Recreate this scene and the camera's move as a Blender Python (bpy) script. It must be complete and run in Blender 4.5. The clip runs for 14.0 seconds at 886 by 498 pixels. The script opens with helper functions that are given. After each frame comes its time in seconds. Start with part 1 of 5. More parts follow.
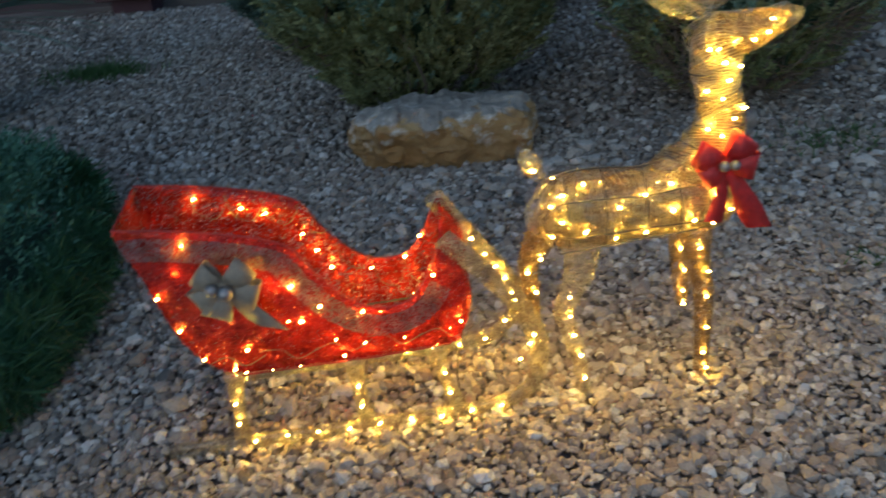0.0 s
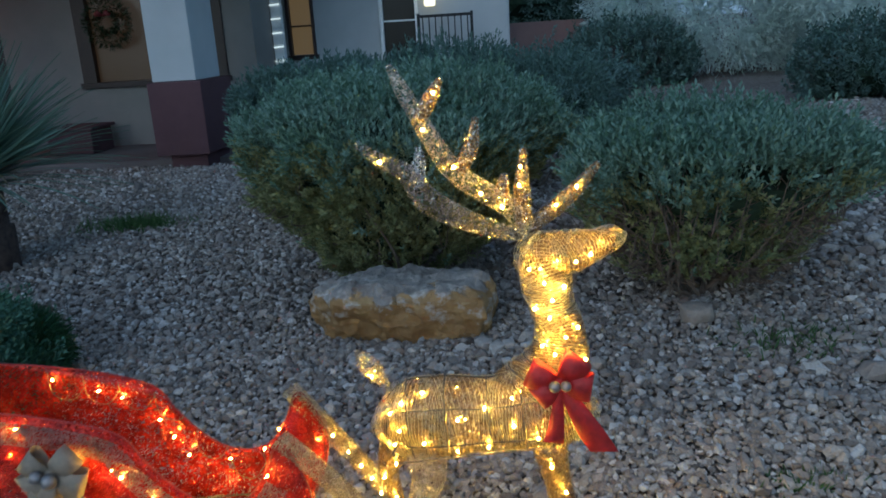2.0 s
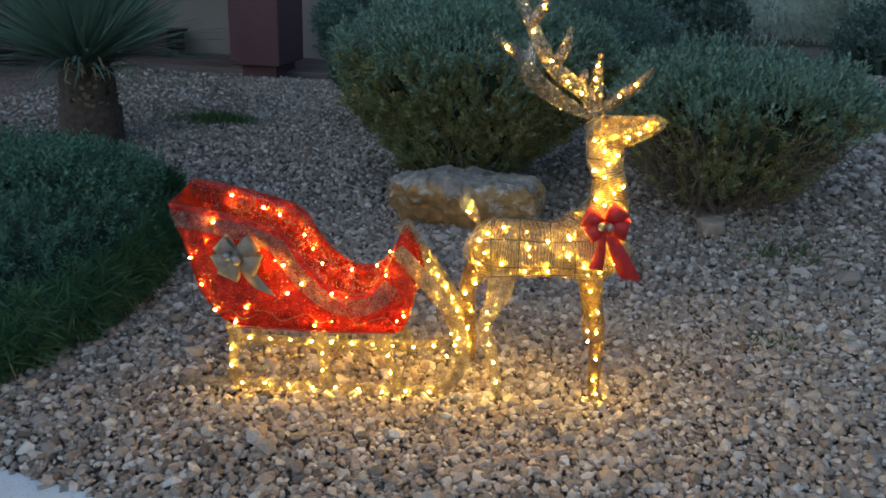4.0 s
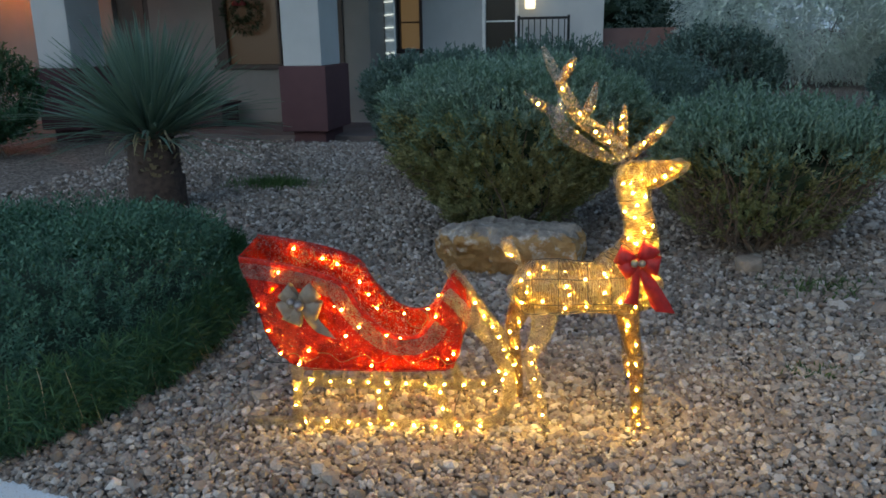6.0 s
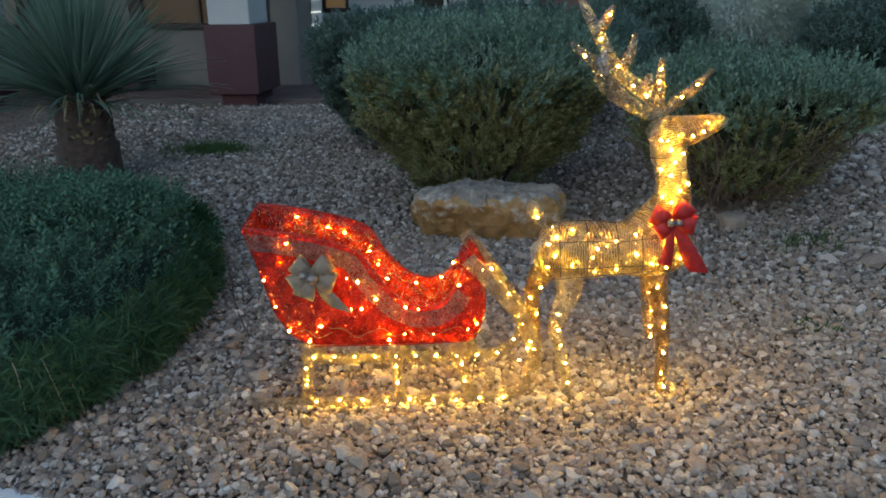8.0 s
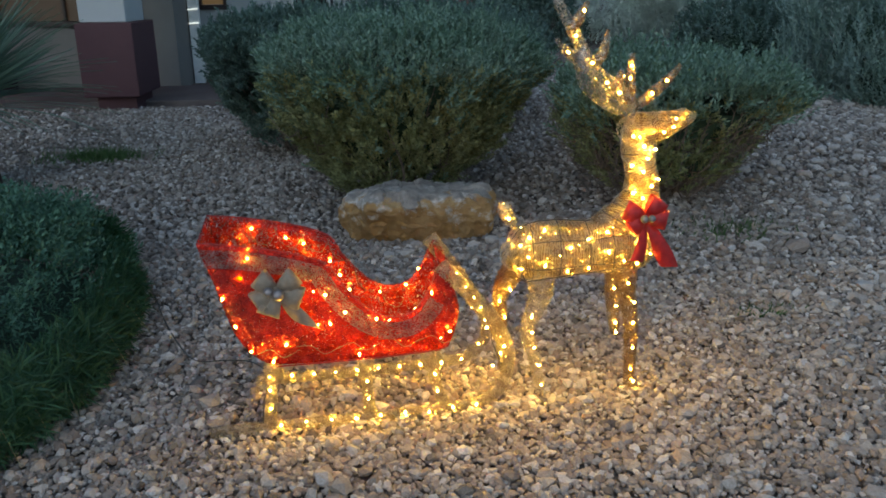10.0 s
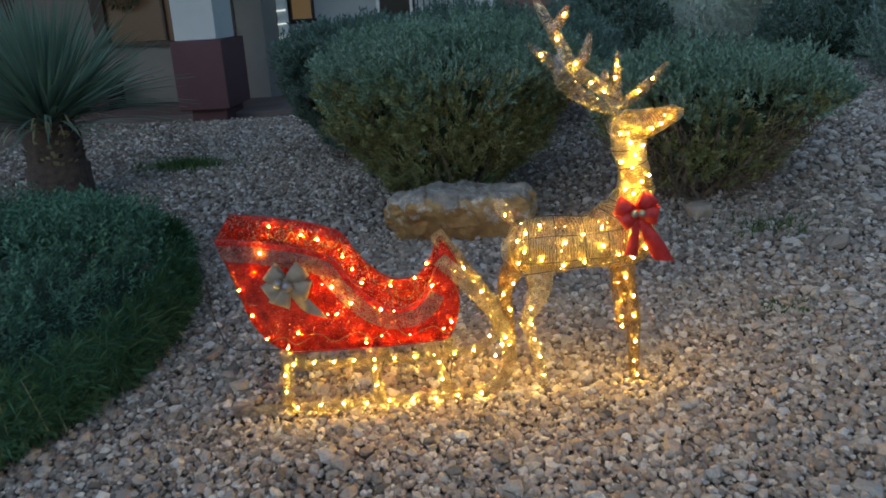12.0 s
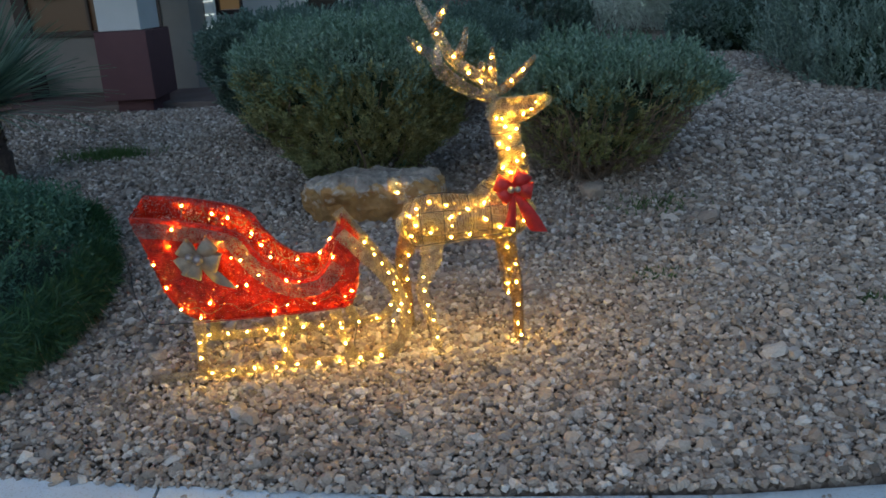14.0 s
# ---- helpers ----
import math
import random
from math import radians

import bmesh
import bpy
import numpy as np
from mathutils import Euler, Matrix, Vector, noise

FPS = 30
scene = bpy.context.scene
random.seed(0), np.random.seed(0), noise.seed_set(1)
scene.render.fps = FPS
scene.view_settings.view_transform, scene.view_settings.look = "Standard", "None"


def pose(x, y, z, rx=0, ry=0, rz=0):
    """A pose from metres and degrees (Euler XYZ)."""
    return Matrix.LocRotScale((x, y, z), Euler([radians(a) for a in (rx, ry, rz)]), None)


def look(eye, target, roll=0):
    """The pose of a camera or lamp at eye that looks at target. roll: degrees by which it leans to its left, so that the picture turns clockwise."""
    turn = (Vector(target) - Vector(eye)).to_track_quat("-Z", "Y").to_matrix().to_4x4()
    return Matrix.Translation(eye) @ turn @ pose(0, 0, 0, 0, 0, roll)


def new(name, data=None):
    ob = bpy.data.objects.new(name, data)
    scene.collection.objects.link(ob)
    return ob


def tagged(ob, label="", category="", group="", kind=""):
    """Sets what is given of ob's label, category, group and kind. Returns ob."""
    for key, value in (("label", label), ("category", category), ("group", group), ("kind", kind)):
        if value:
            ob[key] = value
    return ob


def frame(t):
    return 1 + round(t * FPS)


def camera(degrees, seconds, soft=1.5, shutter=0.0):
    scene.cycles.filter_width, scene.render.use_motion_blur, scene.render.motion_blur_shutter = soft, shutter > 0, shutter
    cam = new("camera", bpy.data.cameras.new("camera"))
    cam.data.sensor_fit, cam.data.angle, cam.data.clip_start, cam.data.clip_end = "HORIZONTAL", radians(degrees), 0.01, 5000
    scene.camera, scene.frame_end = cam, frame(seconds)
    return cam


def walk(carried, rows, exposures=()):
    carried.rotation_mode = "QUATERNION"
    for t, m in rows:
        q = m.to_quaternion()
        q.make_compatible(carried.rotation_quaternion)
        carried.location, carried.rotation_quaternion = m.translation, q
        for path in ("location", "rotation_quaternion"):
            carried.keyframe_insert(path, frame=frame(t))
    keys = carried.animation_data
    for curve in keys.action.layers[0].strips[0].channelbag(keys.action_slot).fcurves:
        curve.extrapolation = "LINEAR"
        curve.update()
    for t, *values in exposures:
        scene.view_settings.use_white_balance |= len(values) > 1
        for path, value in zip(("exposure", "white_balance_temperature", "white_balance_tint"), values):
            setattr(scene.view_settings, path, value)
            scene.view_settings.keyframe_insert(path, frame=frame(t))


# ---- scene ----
cam = camera(59.2, 14.0, soft=1.7, shutter=0.5)
METRES, EYE, TILT, LEAN, TURN = 3.606, 1.5, 0.0, 0.0, 0.0
STOPS = [(0.0, 1.22, 6250, -1.0), (0.6, 1.14, 6250, -1.0), (1.1, 1.18, 6150, -1.0), (1.5, 1.40, 5950, -1.0), (2.0, 1.50, 6150, 0.0), (3.2, 1.46, 6750, 4.0), (5.5, 1.54, 7300, 4.0), (7.7, 1.60, 7400, 4.0), (10.0, 1.60, 7300, 4.0), (12.5, 1.48, 7100, 4.0), (14.0, 1.40, 6900, 4.0)]
ROWS = [
    (0.0, 0.0, 0.0, 0.0, -2.2, -26.84, 4.36),
    (0.5, 0.0292, 0.0159, -0.0002, -6.07, -25.75, 4.99),
    (1.0, 0.0648, 0.0537, 0.0101, -7.42, -23.96, 2.28),
    (1.5, 0.1252, 0.0501, 0.0182, -1.53, -17.94, 1.51),
    (2.0, 0.1588, 0.0218, 0.0224, 4.51, -15.7, 3.4),
    (2.5, 0.1437, -0.0411, 0.0135, 3.99, -17.71, 2.7),
    (3.0, 0.129, -0.1016, 0.0075, 6.76, -20.98, -1.61),
    (5.5, 0.1247, -0.2457, 0.0183, 9.96, -15.89, -0.03),
    (6.0, 0.138, -0.2496, 0.0172, 10.72, -15.39, 0.92),
    (6.5, 0.1087, -0.2671, 0.0147, 8.73, -14.89, 1.51),
    (7.0, 0.0615, -0.2795, 0.0116, 4.46, -16.58, 0.67),
    (7.5, 0.0452, -0.2502, 0.0083, 4.78, -17.95, 0.81),
    (10.0, -0.0604, -0.1886, 0.0049, -5.59, -18.3, 0.33),
    (10.5, -0.0573, -0.1927, 0.0053, -6.27, -19.5, 1.16),
    (11.0, -0.0301, -0.1974, 0.0041, -5.22, -20.09, 1.85),
    (11.5, 0.0233, -0.2005, 0.0042, -0.36, -18.77, 2.42),
    (12.0, 0.0356, -0.234, 0.0067, 1.65, -17.77, 2.94),
    (12.5, 0.0289, -0.2893, 0.0094, 1.18, -18.72, 1.66),
    (13.0, 0.0634, -0.3103, 0.0089, 0.48, -19.22, 1.13),
    (13.5, 0.0902, -0.3161, 0.0111, -2.33, -18.97, 2.28),
    (14.0, 0.0822, -0.3167, 0.0122, -2.71, -18.6, 2.46),
]
walk(cam, [(t, pose(0, 0, EYE, TILT, LEAN, TURN) @ pose(METRES * x, METRES * y, METRES * z, 90 + pitch, roll, yaw)) for t, x, y, z, yaw, pitch, roll in ROWS], STOPS)

# ---------------------------------------------------------------- world and light
world = bpy.data.worlds.new("dusk")
scene.world = world
world.use_nodes = True
wn = world.node_tree
sky = wn.nodes.new("ShaderNodeTexSky")
sky.sky_type, sky.sun_disc = "NISHITA", False
SUN_EL, SUN_ROT = radians(24.0), radians(200.0)
sky.sun_elevation, sky.sun_rotation = SUN_EL, SUN_ROT
sky.air_density, sky.dust_density, sky.ozone_density = 1.0, 0.4, 3.0
wn.links.new(sky.outputs[0], wn.nodes["Background"].inputs[0])
wn.nodes["Background"].inputs[1].default_value = 0.075
sun = new("sun", bpy.data.lights.new("sun", "SUN"))
sun.data.energy, sun.data.angle, sun.data.color = 0.10, radians(40), (0.75, 0.88, 1.0)
sun.matrix_world = look((0, 0, 20), (2, 5, 0))

# ---------------------------------------------------------------- material helpers


class Mat:
    """A node material with short calls."""

    def __init__(self, name):
        self.m = bpy.data.materials.new(name)
        self.m.use_nodes = True
        self.t = self.m.node_tree
        self.b = self.t.nodes["Principled BSDF"]
        self.out = self.t.nodes["Material Output"]
        self.co = self.t.nodes.new("ShaderNodeTexCoord").outputs["Object"]

    def node(self, kind, **kw):
        n = self.t.nodes.new(kind)
        for k, v in kw.items():
            n.inputs[k].default_value = v
        return n

    def link(self, a, b):
        self.t.links.new(a, b)

    def noise(self, scale, detail=4.0, rough=0.6, stretch=None):
        n = self.node("ShaderNodeTexNoise", Scale=scale, Detail=detail, Roughness=rough)
        if stretch:
            mp = self.node("ShaderNodeMapping")
            mp.inputs["Scale"].default_value = stretch
            self.link(self.co, mp.inputs[0])
            self.link(mp.outputs[0], n.inputs["Vector"])
        else:
            self.link(self.co, n.inputs["Vector"])
        return n.outputs["Fac"]

    def voronoi(self, scale, feature="F1", out="Distance"):
        n = self.node("ShaderNodeTexVoronoi", Scale=scale)
        n.feature = feature
        self.link(self.co, n.inputs["Vector"])
        return n.outputs[out]

    def ramp(self, fac, stops):
        n = self.node("ShaderNodeValToRGB")
        el = n.color_ramp.elements
        while len(el) < len(stops):
            el.new(0.5)
        for e, (p, c) in zip(el, stops):
            e.position, e.color = p, (*c, 1) if len(c) == 3 else c
        self.link(fac, n.inputs[0])
        return n.outputs[0]

    def grey(self, fac, a, b):
        """fac squeezed from a..b to 0..1."""
        n = self.node("ShaderNodeMapRange")
        n.inputs["From Min"].default_value, n.inputs["From Max"].default_value = a, b
        self.link(fac, n.inputs["Value"])
        return n.outputs[0]

    def mix(self, fac, a, b, blend="MIX"):
        n = self.node("ShaderNodeMix")
        n.data_type, n.blend_type = "RGBA", blend
        for sock, v in ((n.inputs[0], fac), (n.inputs[6], a), (n.inputs[7], b)):
            if isinstance(v, (int, float)):
                sock.default_value = v
            elif isinstance(v, tuple):
                sock.default_value = (*v, 1)
            else:
                self.link(v, sock)
        return n.outputs[2]

    def math(self, op, a, b=0.0):
        n = self.node("ShaderNodeMath")
        n.operation = op
        for i, v in enumerate((a, b)):
            if isinstance(v, (int, float)):
                n.inputs[i].default_value = v
            else:
                self.link(v, n.inputs[i])
        return n.outputs[0]

    def island(self):
        return self.node("ShaderNodeNewGeometry").outputs["Random Per Island"]

    def each(self):
        return self.node("ShaderNodeObjectInfo").outputs["Random"]

    def set(self, color=None, rough=0.7, metal=0.0, bump=None, depth=0.002, spec=0.5):
        if isinstance(color, tuple):
            self.b.inputs["Base Color"].default_value = (*color, 1)
        elif color is not None:
            self.link(color, self.b.inputs["Base Color"])
        if isinstance(rough, (int, float)):
            self.b.inputs["Roughness"].default_value = rough
        else:
            self.link(rough, self.b.inputs["Roughness"])
        self.b.inputs["Metallic"].default_value = metal
        self.b.inputs["Specular IOR Level"].default_value = spec
        if bump is not None:
            n = self.node("ShaderNodeBump", Distance=depth, Strength=1.0)
            self.link(bump, n.inputs["Height"])
            self.link(n.outputs[0], self.b.inputs["Normal"])
        return self.m


def plain(name, color, rough=0.7, metal=0.0, vary=0.25, scale=18.0):
    m = Mat(name)
    n = m.noise(scale)
    dark = tuple(c * (1 - vary) for c in color)
    light = tuple(min(1, c * (1 + vary)) for c in color)
    return m.set(m.mix(m.grey(n, 0.3, 0.7), dark, light), rough, metal, m.noise(scale * 9), 0.001)


def stone_material(name, tones, scale=30.0, bump=0.004):
    m = Mat(name)
    tone = m.ramp(m.island(), [(i / (len(tones) - 1), c) for i, c in enumerate(tones)])
    fine = m.noise(scale * 4, 5)
    tone = m.mix(m.grey(fine, 0.25, 0.8), m.mix(1.0, tone, (0.62, 0.58, 0.55), "MULTIPLY"), tone)
    return m.set(tone, 0.85, 0, fine, bump, 0.3)


def leaf_material(name, low, high, through_colour, rough=0.55):
    m = Mat(name)
    tone = m.mix(m.island(), low, high)
    patch = m.grey(m.noise(2.5), 0.3, 0.7)
    tone = m.mix(patch, m.mix(1.0, tone, (0.6, 0.7, 0.6), "MULTIPLY"), tone)
    m.set(tone, rough, 0, None, 0.001, 0.3)
    tr = m.node("ShaderNodeBsdfTranslucent")
    tr.inputs[0].default_value = (*through_colour, 1)
    mx = m.node("ShaderNodeMixShader", Fac=0.25)
    m.link(m.b.outputs[0], mx.inputs[1])
    m.link(tr.outputs[0], mx.inputs[2])
    m.link(mx.outputs[0], m.out.inputs[0])
    return m.m


def net_material(name, dark, light, cover, pitch, rough, metal, spread, shine):
    """Woven tinsel net: fine threads with gaps, glinting flakes, light coming through."""
    m = Mat(name)
    sep = m.node("ShaderNodeSeparateColor")
    m.link(m.voronoi(pitch, "F1", "Color"), sep.inputs[0])
    patch = m.grey(m.noise(26, 4), 0.35, 0.65)
    slack = m.grey(m.noise(9, 3), 0.35, 0.65)
    tone = m.mix(m.math("POWER", sep.outputs[0], 1.6), dark, light)
    tone = m.mix(patch, m.mix(1.0, tone, (0.5, 0.45, 0.45), "MULTIPLY"), tone)
    m.set(tone, rough, metal, sep.outputs[1], 0.006, 0.8)
    tr = m.node("ShaderNodeBsdfTranslucent")
    m.link(m.mix(patch, m.mix(1.0, shine, (0.4, 0.4, 0.4), "MULTIPLY"), shine), tr.inputs[0])
    clear = m.node("ShaderNodeBsdfTransparent")
    a = m.node("ShaderNodeMixShader", Fac=spread)
    m.link(m.b.outputs[0], a.inputs[1])
    m.link(tr.outputs[0], a.inputs[2])
    limit = m.math("ADD", m.math("MULTIPLY", slack, 0.2), cover - 0.1)
    gap = m.math("LESS_THAN", sep.outputs[2], limit)
    b = m.node("ShaderNodeMixShader")
    m.link(gap, b.inputs[0])
    m.link(clear.outputs[0], b.inputs[1])
    m.link(a.outputs[0], b.inputs[2])
    m.link(b.outputs[0], m.out.inputs[0])
    return m.m


def glow(name, color, power, base=(0.9, 0.85, 0.7)):
    m = Mat(name)
    m.set(base, 0.3)
    m.b.inputs["Emission Color"].default_value = (*color, 1)
    m.b.inputs["Emission Strength"].default_value = power
    return m.m


BULB = glow("warm_bulb", (1.0, 0.57, 0.08), 400.0)
GOLD_NET = net_material("gold_tinsel_net", (0.18, 0.12, 0.06), (0.60, 0.45, 0.25), 0.64, 330.0, 0.30, 0.6, 0.26, (0.30, 0.19, 0.08))
CLEAR_NET = net_material("clear_tinsel_net", (0.25, 0.23, 0.20), (0.85, 0.80, 0.70), 0.42, 430.0, 0.3, 0.5, 0.4, (0.6, 0.5, 0.32))
GREY_NET = net_material("unlit_tinsel_net", (0.16, 0.16, 0.16), (0.50, 0.50, 0.49), 0.36, 430.0, 0.3, 0.6, 0.15, (0.28, 0.26, 0.22))
RUNNER_NET = net_material("silver_tinsel_net", (0.26, 0.23, 0.18), (0.80, 0.74, 0.60), 0.55, 430.0, 0.32, 0.5, 0.4, (0.44, 0.36, 0.19))
RED_NET = net_material("red_tinsel_net", (0.14, 0.006, 0.005), (1.0, 0.085, 0.05), 0.66, 300.0, 0.24, 0.55, 0.30, (0.85, 0.035, 0.018))
SILVER_NET = net_material("silver_ribbon_net", (0.20, 0.13, 0.12), (0.50, 0.38, 0.35), 0.44, 360.0, 0.4, 0.3, 0.35, (0.5, 0.2, 0.15))
THREAD = plain("tinsel_thread", (0.62, 0.52, 0.34), 0.28, 0.85, 0.3, 200)
WIRE = plain("painted_wire", (0.11, 0.09, 0.065), 0.5, 0.3)
RED_WIRE = plain("red_painted_wire", (0.25, 0.02, 0.015), 0.45, 0.2)
RED_SATIN = plain("red_ribbon", (0.42, 0.010, 0.008), 0.5, 0.0, 0.3, 40)
DULL_RED = plain("dark_red_ribbon", (0.12, 0.008, 0.01), 0.7)
CREAM_SATIN = plain("champagne_ribbon", (0.25, 0.185, 0.13), 0.6, 0.1, 0.2, 40)
BAUBLE = plain("silver_bauble", (0.24, 0.21, 0.20), 0.35, 0.7, 0.1)
CABLE = plain("dark_cable", (0.05, 0.05, 0.045), 0.7)

GRAVEL = stone_material("crushed_gravel", [(0.13, 0.11, 0.095), (0.42, 0.355, 0.30), (0.32, 0.245, 0.195), (0.54, 0.47, 0.40), (0.35, 0.30, 0.26), (0.74, 0.70, 0.65), (0.25, 0.21, 0.18)])
# Same kinds of stone in darker tones.
DARKER_GRAVEL = stone_material("darker_gravel_mix", [(0.12, 0.105, 0.095), (0.31, 0.27, 0.24), (0.23, 0.185, 0.16), (0.44, 0.40, 0.36), (0.26, 0.23, 0.20), (0.64, 0.61, 0.58), (0.18, 0.16, 0.145)])
COBBLE = stone_material("field_stone", [(0.22, 0.19, 0.17), (0.40, 0.36, 0.32), (0.33, 0.28, 0.24), (0.48, 0.45, 0.42)], 12)
SHRUB_LEAF = leaf_material("sage_leaf", (0.10, 0.175, 0.135), (0.29, 0.40, 0.34), (0.10, 0.18, 0.07))
BACK_LEAF = leaf_material("dusky_leaf", (0.075, 0.13, 0.12), (0.17, 0.25, 0.23), (0.06, 0.1, 0.05))
# Pale grey-green leaf, lightened further so its colour carries the haze.
GREY_LEAF = leaf_material("hazed_grey_green_leaf", (0.54, 0.60, 0.58), (0.74, 0.79, 0.77), (0.70, 0.78, 0.74))
# Dusky leaf with a veil of haze put into its tones.
HAZE_LEAF = leaf_material("hazed_dusky_leaf", (0.17, 0.25, 0.23), (0.33, 0.42, 0.39), (0.15, 0.22, 0.15))
# Older olive leaf with the bulbs' warm glow mixed into its colour.
WARM_OLIVE_LEAF = leaf_material("warm_lit_olive_leaf", (0.13, 0.15, 0.07), (0.34, 0.34, 0.18), (0.22, 0.23, 0.08))
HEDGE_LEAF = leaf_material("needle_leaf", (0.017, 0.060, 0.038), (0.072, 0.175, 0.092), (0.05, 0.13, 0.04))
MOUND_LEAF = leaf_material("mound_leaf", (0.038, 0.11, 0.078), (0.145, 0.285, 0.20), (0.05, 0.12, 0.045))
YUCCA_LEAF = leaf_material("sword_leaf", (0.11, 0.19, 0.17), (0.22, 0.31, 0.28), (0.12, 0.18, 0.08))
DRY_LEAF = leaf_material("dry_leaf", (0.35, 0.29, 0.19), (0.50, 0.43, 0.30), (0.3, 0.25, 0.12))
GRASS_LEAF = leaf_material("grass_blade", (0.04, 0.09, 0.03), (0.10, 0.17, 0.06), (0.08, 0.16, 0.04))
# Near-black green: shade deep in the foliage, put into the colour.
INNER = plain("inner_shade_filler", (0.02, 0.045, 0.025), 0.9, 0, 0.4)
TWIG = plain("woody_twig", (0.13, 0.10, 0.08), 0.9, 0, 0.4)


def soil():
    m = Mat("gravelly_soil")
    spots = m.voronoi(42, "F1", "Color")
    sep = m.node("ShaderNodeSeparateColor")
    m.link(spots, sep.inputs[0])
    stones = m.ramp(sep.outputs[0], [(0, (0.08, 0.065, 0.055)), (0.5, (0.17, 0.14, 0.12)), (1, (0.30, 0.265, 0.235))])
    wide = m.grey(m.noise(0.8), 0.3, 0.7)
    col = m.mix(wide, m.mix(1.0, stones, (0.72, 0.68, 0.66), "MULTIPLY"), stones)
    return m.set(col, 0.95, 0, m.voronoi(42), 0.012, 0.2)


def concrete():
    m = Mat("broomed_concrete")
    col = m.mix(m.grey(m.noise(3, 6), 0.3, 0.7), (0.58, 0.63, 0.68), (0.69, 0.75, 0.81))
    col = m.mix(m.grey(m.noise(160, 3), 0.55, 0.75), col, (0.40, 0.39, 0.37))
    return m.set(col, 0.9, 0, m.noise(120, 4, 0.6, (1, 12, 1)), 0.002, 0.2)


def stucco(name, a, b):
    m = Mat(name)
    col = m.mix(m.grey(m.noise(1.2, 5), 0.3, 0.7), a, b)
    return m.set(col, 0.92, 0, m.noise(90, 6, 0.7), 0.006, 0.2)


def rock_material():
    m = Mat("weathered_rock")
    sx = m.node("ShaderNodeSeparateXYZ")
    m.link(m.co, sx.inputs[0])
    stain = m.math("ADD", m.noise(5.5, 6), m.math("MULTIPLY", sx.outputs[2], -2.6))
    grey = m.mix(m.grey(m.noise(14, 6), 0.3, 0.7), (0.15, 0.13, 0.115), (0.36, 0.33, 0.30))
    ochre = m.mix(m.grey(m.noise(10, 5), 0.3, 0.7), (0.24, 0.13, 0.05), (0.40, 0.26, 0.12))
    col = m.mix(m.grey(stain, 0.16, 0.24), grey, ochre)
    seam = m.math("ABSOLUTE", m.math("SUBTRACT", stain, 0.19))
    col = m.mix(m.grey(m.math("ADD", seam, m.math("MULTIPLY", m.noise(12, 6), 0.3)), 0.17, 0.10), col, (0.52, 0.49, 0.45))
    col = m.mix(m.grey(m.noise(7, 8, 0.7), 0.56, 0.66), col, (0.50, 0.47, 0.43))
    return m.set(col, 0.85, 0, m.noise(26, 8, 0.65), 0.02, 0.3)


SOIL, CONCRETE, ROCK = soil(), concrete(), rock_material()
# Haze of the distance, put into the ridge's pale blue colour.
HAZE_RIDGE = plain("haze_ridge", (0.50, 0.56, 0.60), 0.95, 0, 0.15, 0.02)
ASPHALT = plain("asphalt", (0.05, 0.05, 0.052), 0.9, 0, 0.3, 60)
PORCH = stucco("weathered_porch_concrete", (0.11, 0.09, 0.085), (0.17, 0.145, 0.14))
CREAM_WALL = stucco("pale_stucco", (0.19, 0.18, 0.168), (0.24, 0.225, 0.21))
WHITE_WALL = stucco("white_stucco", (0.40, 0.41, 0.41), (0.48, 0.49, 0.49))
MAROON = stucco("maroon_stucco", (0.075, 0.038, 0.042), (0.115, 0.06, 0.065))
BLOCK = stucco("reddish_block", (0.20, 0.12, 0.11), (0.28, 0.17, 0.15))
FRAME_DARK = plain("dark_brown_frame", (0.022, 0.011, 0.009), 0.5)
FRAME_WHITE = plain("white_frame", (0.75, 0.75, 0.73), 0.5, 0, 0.1)
IRON = plain("black_iron", (0.015, 0.015, 0.017), 0.5, 0.4)
WREATH = leaf_material("wreath_needle", (0.015, 0.03, 0.02), (0.03, 0.06, 0.03), (0.02, 0.05, 0.02))
TRUNK = plain("fibrous_trunk", (0.06, 0.04, 0.032), 0.95, 0, 0.5, 25)


def glass_material():
    m = Mat("window_glass")
    return m.set((0.02, 0.016, 0.012), 0.25, 0, m.noise(3), 0.0005, 0.3)


GLASS = glass_material()
LIT_BLIND = glow("lit_blind", (1.0, 0.62, 0.28), 0.03, (0.12, 0.09, 0.06))
DIM_CURTAIN = glow("dim_lit_curtain", (1.0, 0.50, 0.20), 0.006, (0.035, 0.022, 0.012))
LAMP_GLOW = glow("porch_lamp_glow", (1.0, 0.25, 0.045), 30.0)
CREAM_GLOW = glow("cream_lamp_glow", (1.0, 0.85, 0.6), 0.5)
WHITE_LED = glow("cool_white_led", (0.85, 0.93, 1.0), 0.26)

# ---------------------------------------------------------------- mesh helpers


def hang(ob, parent):
    ob.parent = parent
    ob.matrix_parent_inverse = parent.matrix_world.inverted()
    return ob


def smooth(mesh, on=True):
    mesh.polygons.foreach_set("use_smooth", [on] * len(mesh.polygons))


def mesh_of(name, bm, material, soft=False):
    me = bpy.data.meshes.new(name)
    bmesh.ops.recalc_face_normals(bm, faces=bm.faces)
    bm.to_mesh(me)
    bm.free()
    me.materials.append(material)
    if soft:
        smooth(me)
    return me


def part(name, bm, material, parent=None, label="", soft=False):
    ob = new(name, mesh_of(name, bm, material, soft))
    if parent:
        ob.parent = parent
    if label:
        tagged(ob, label)
    return ob


def thing(name, label, category, group="", kind=""):
    return tagged(new(name), label, category, group, kind)


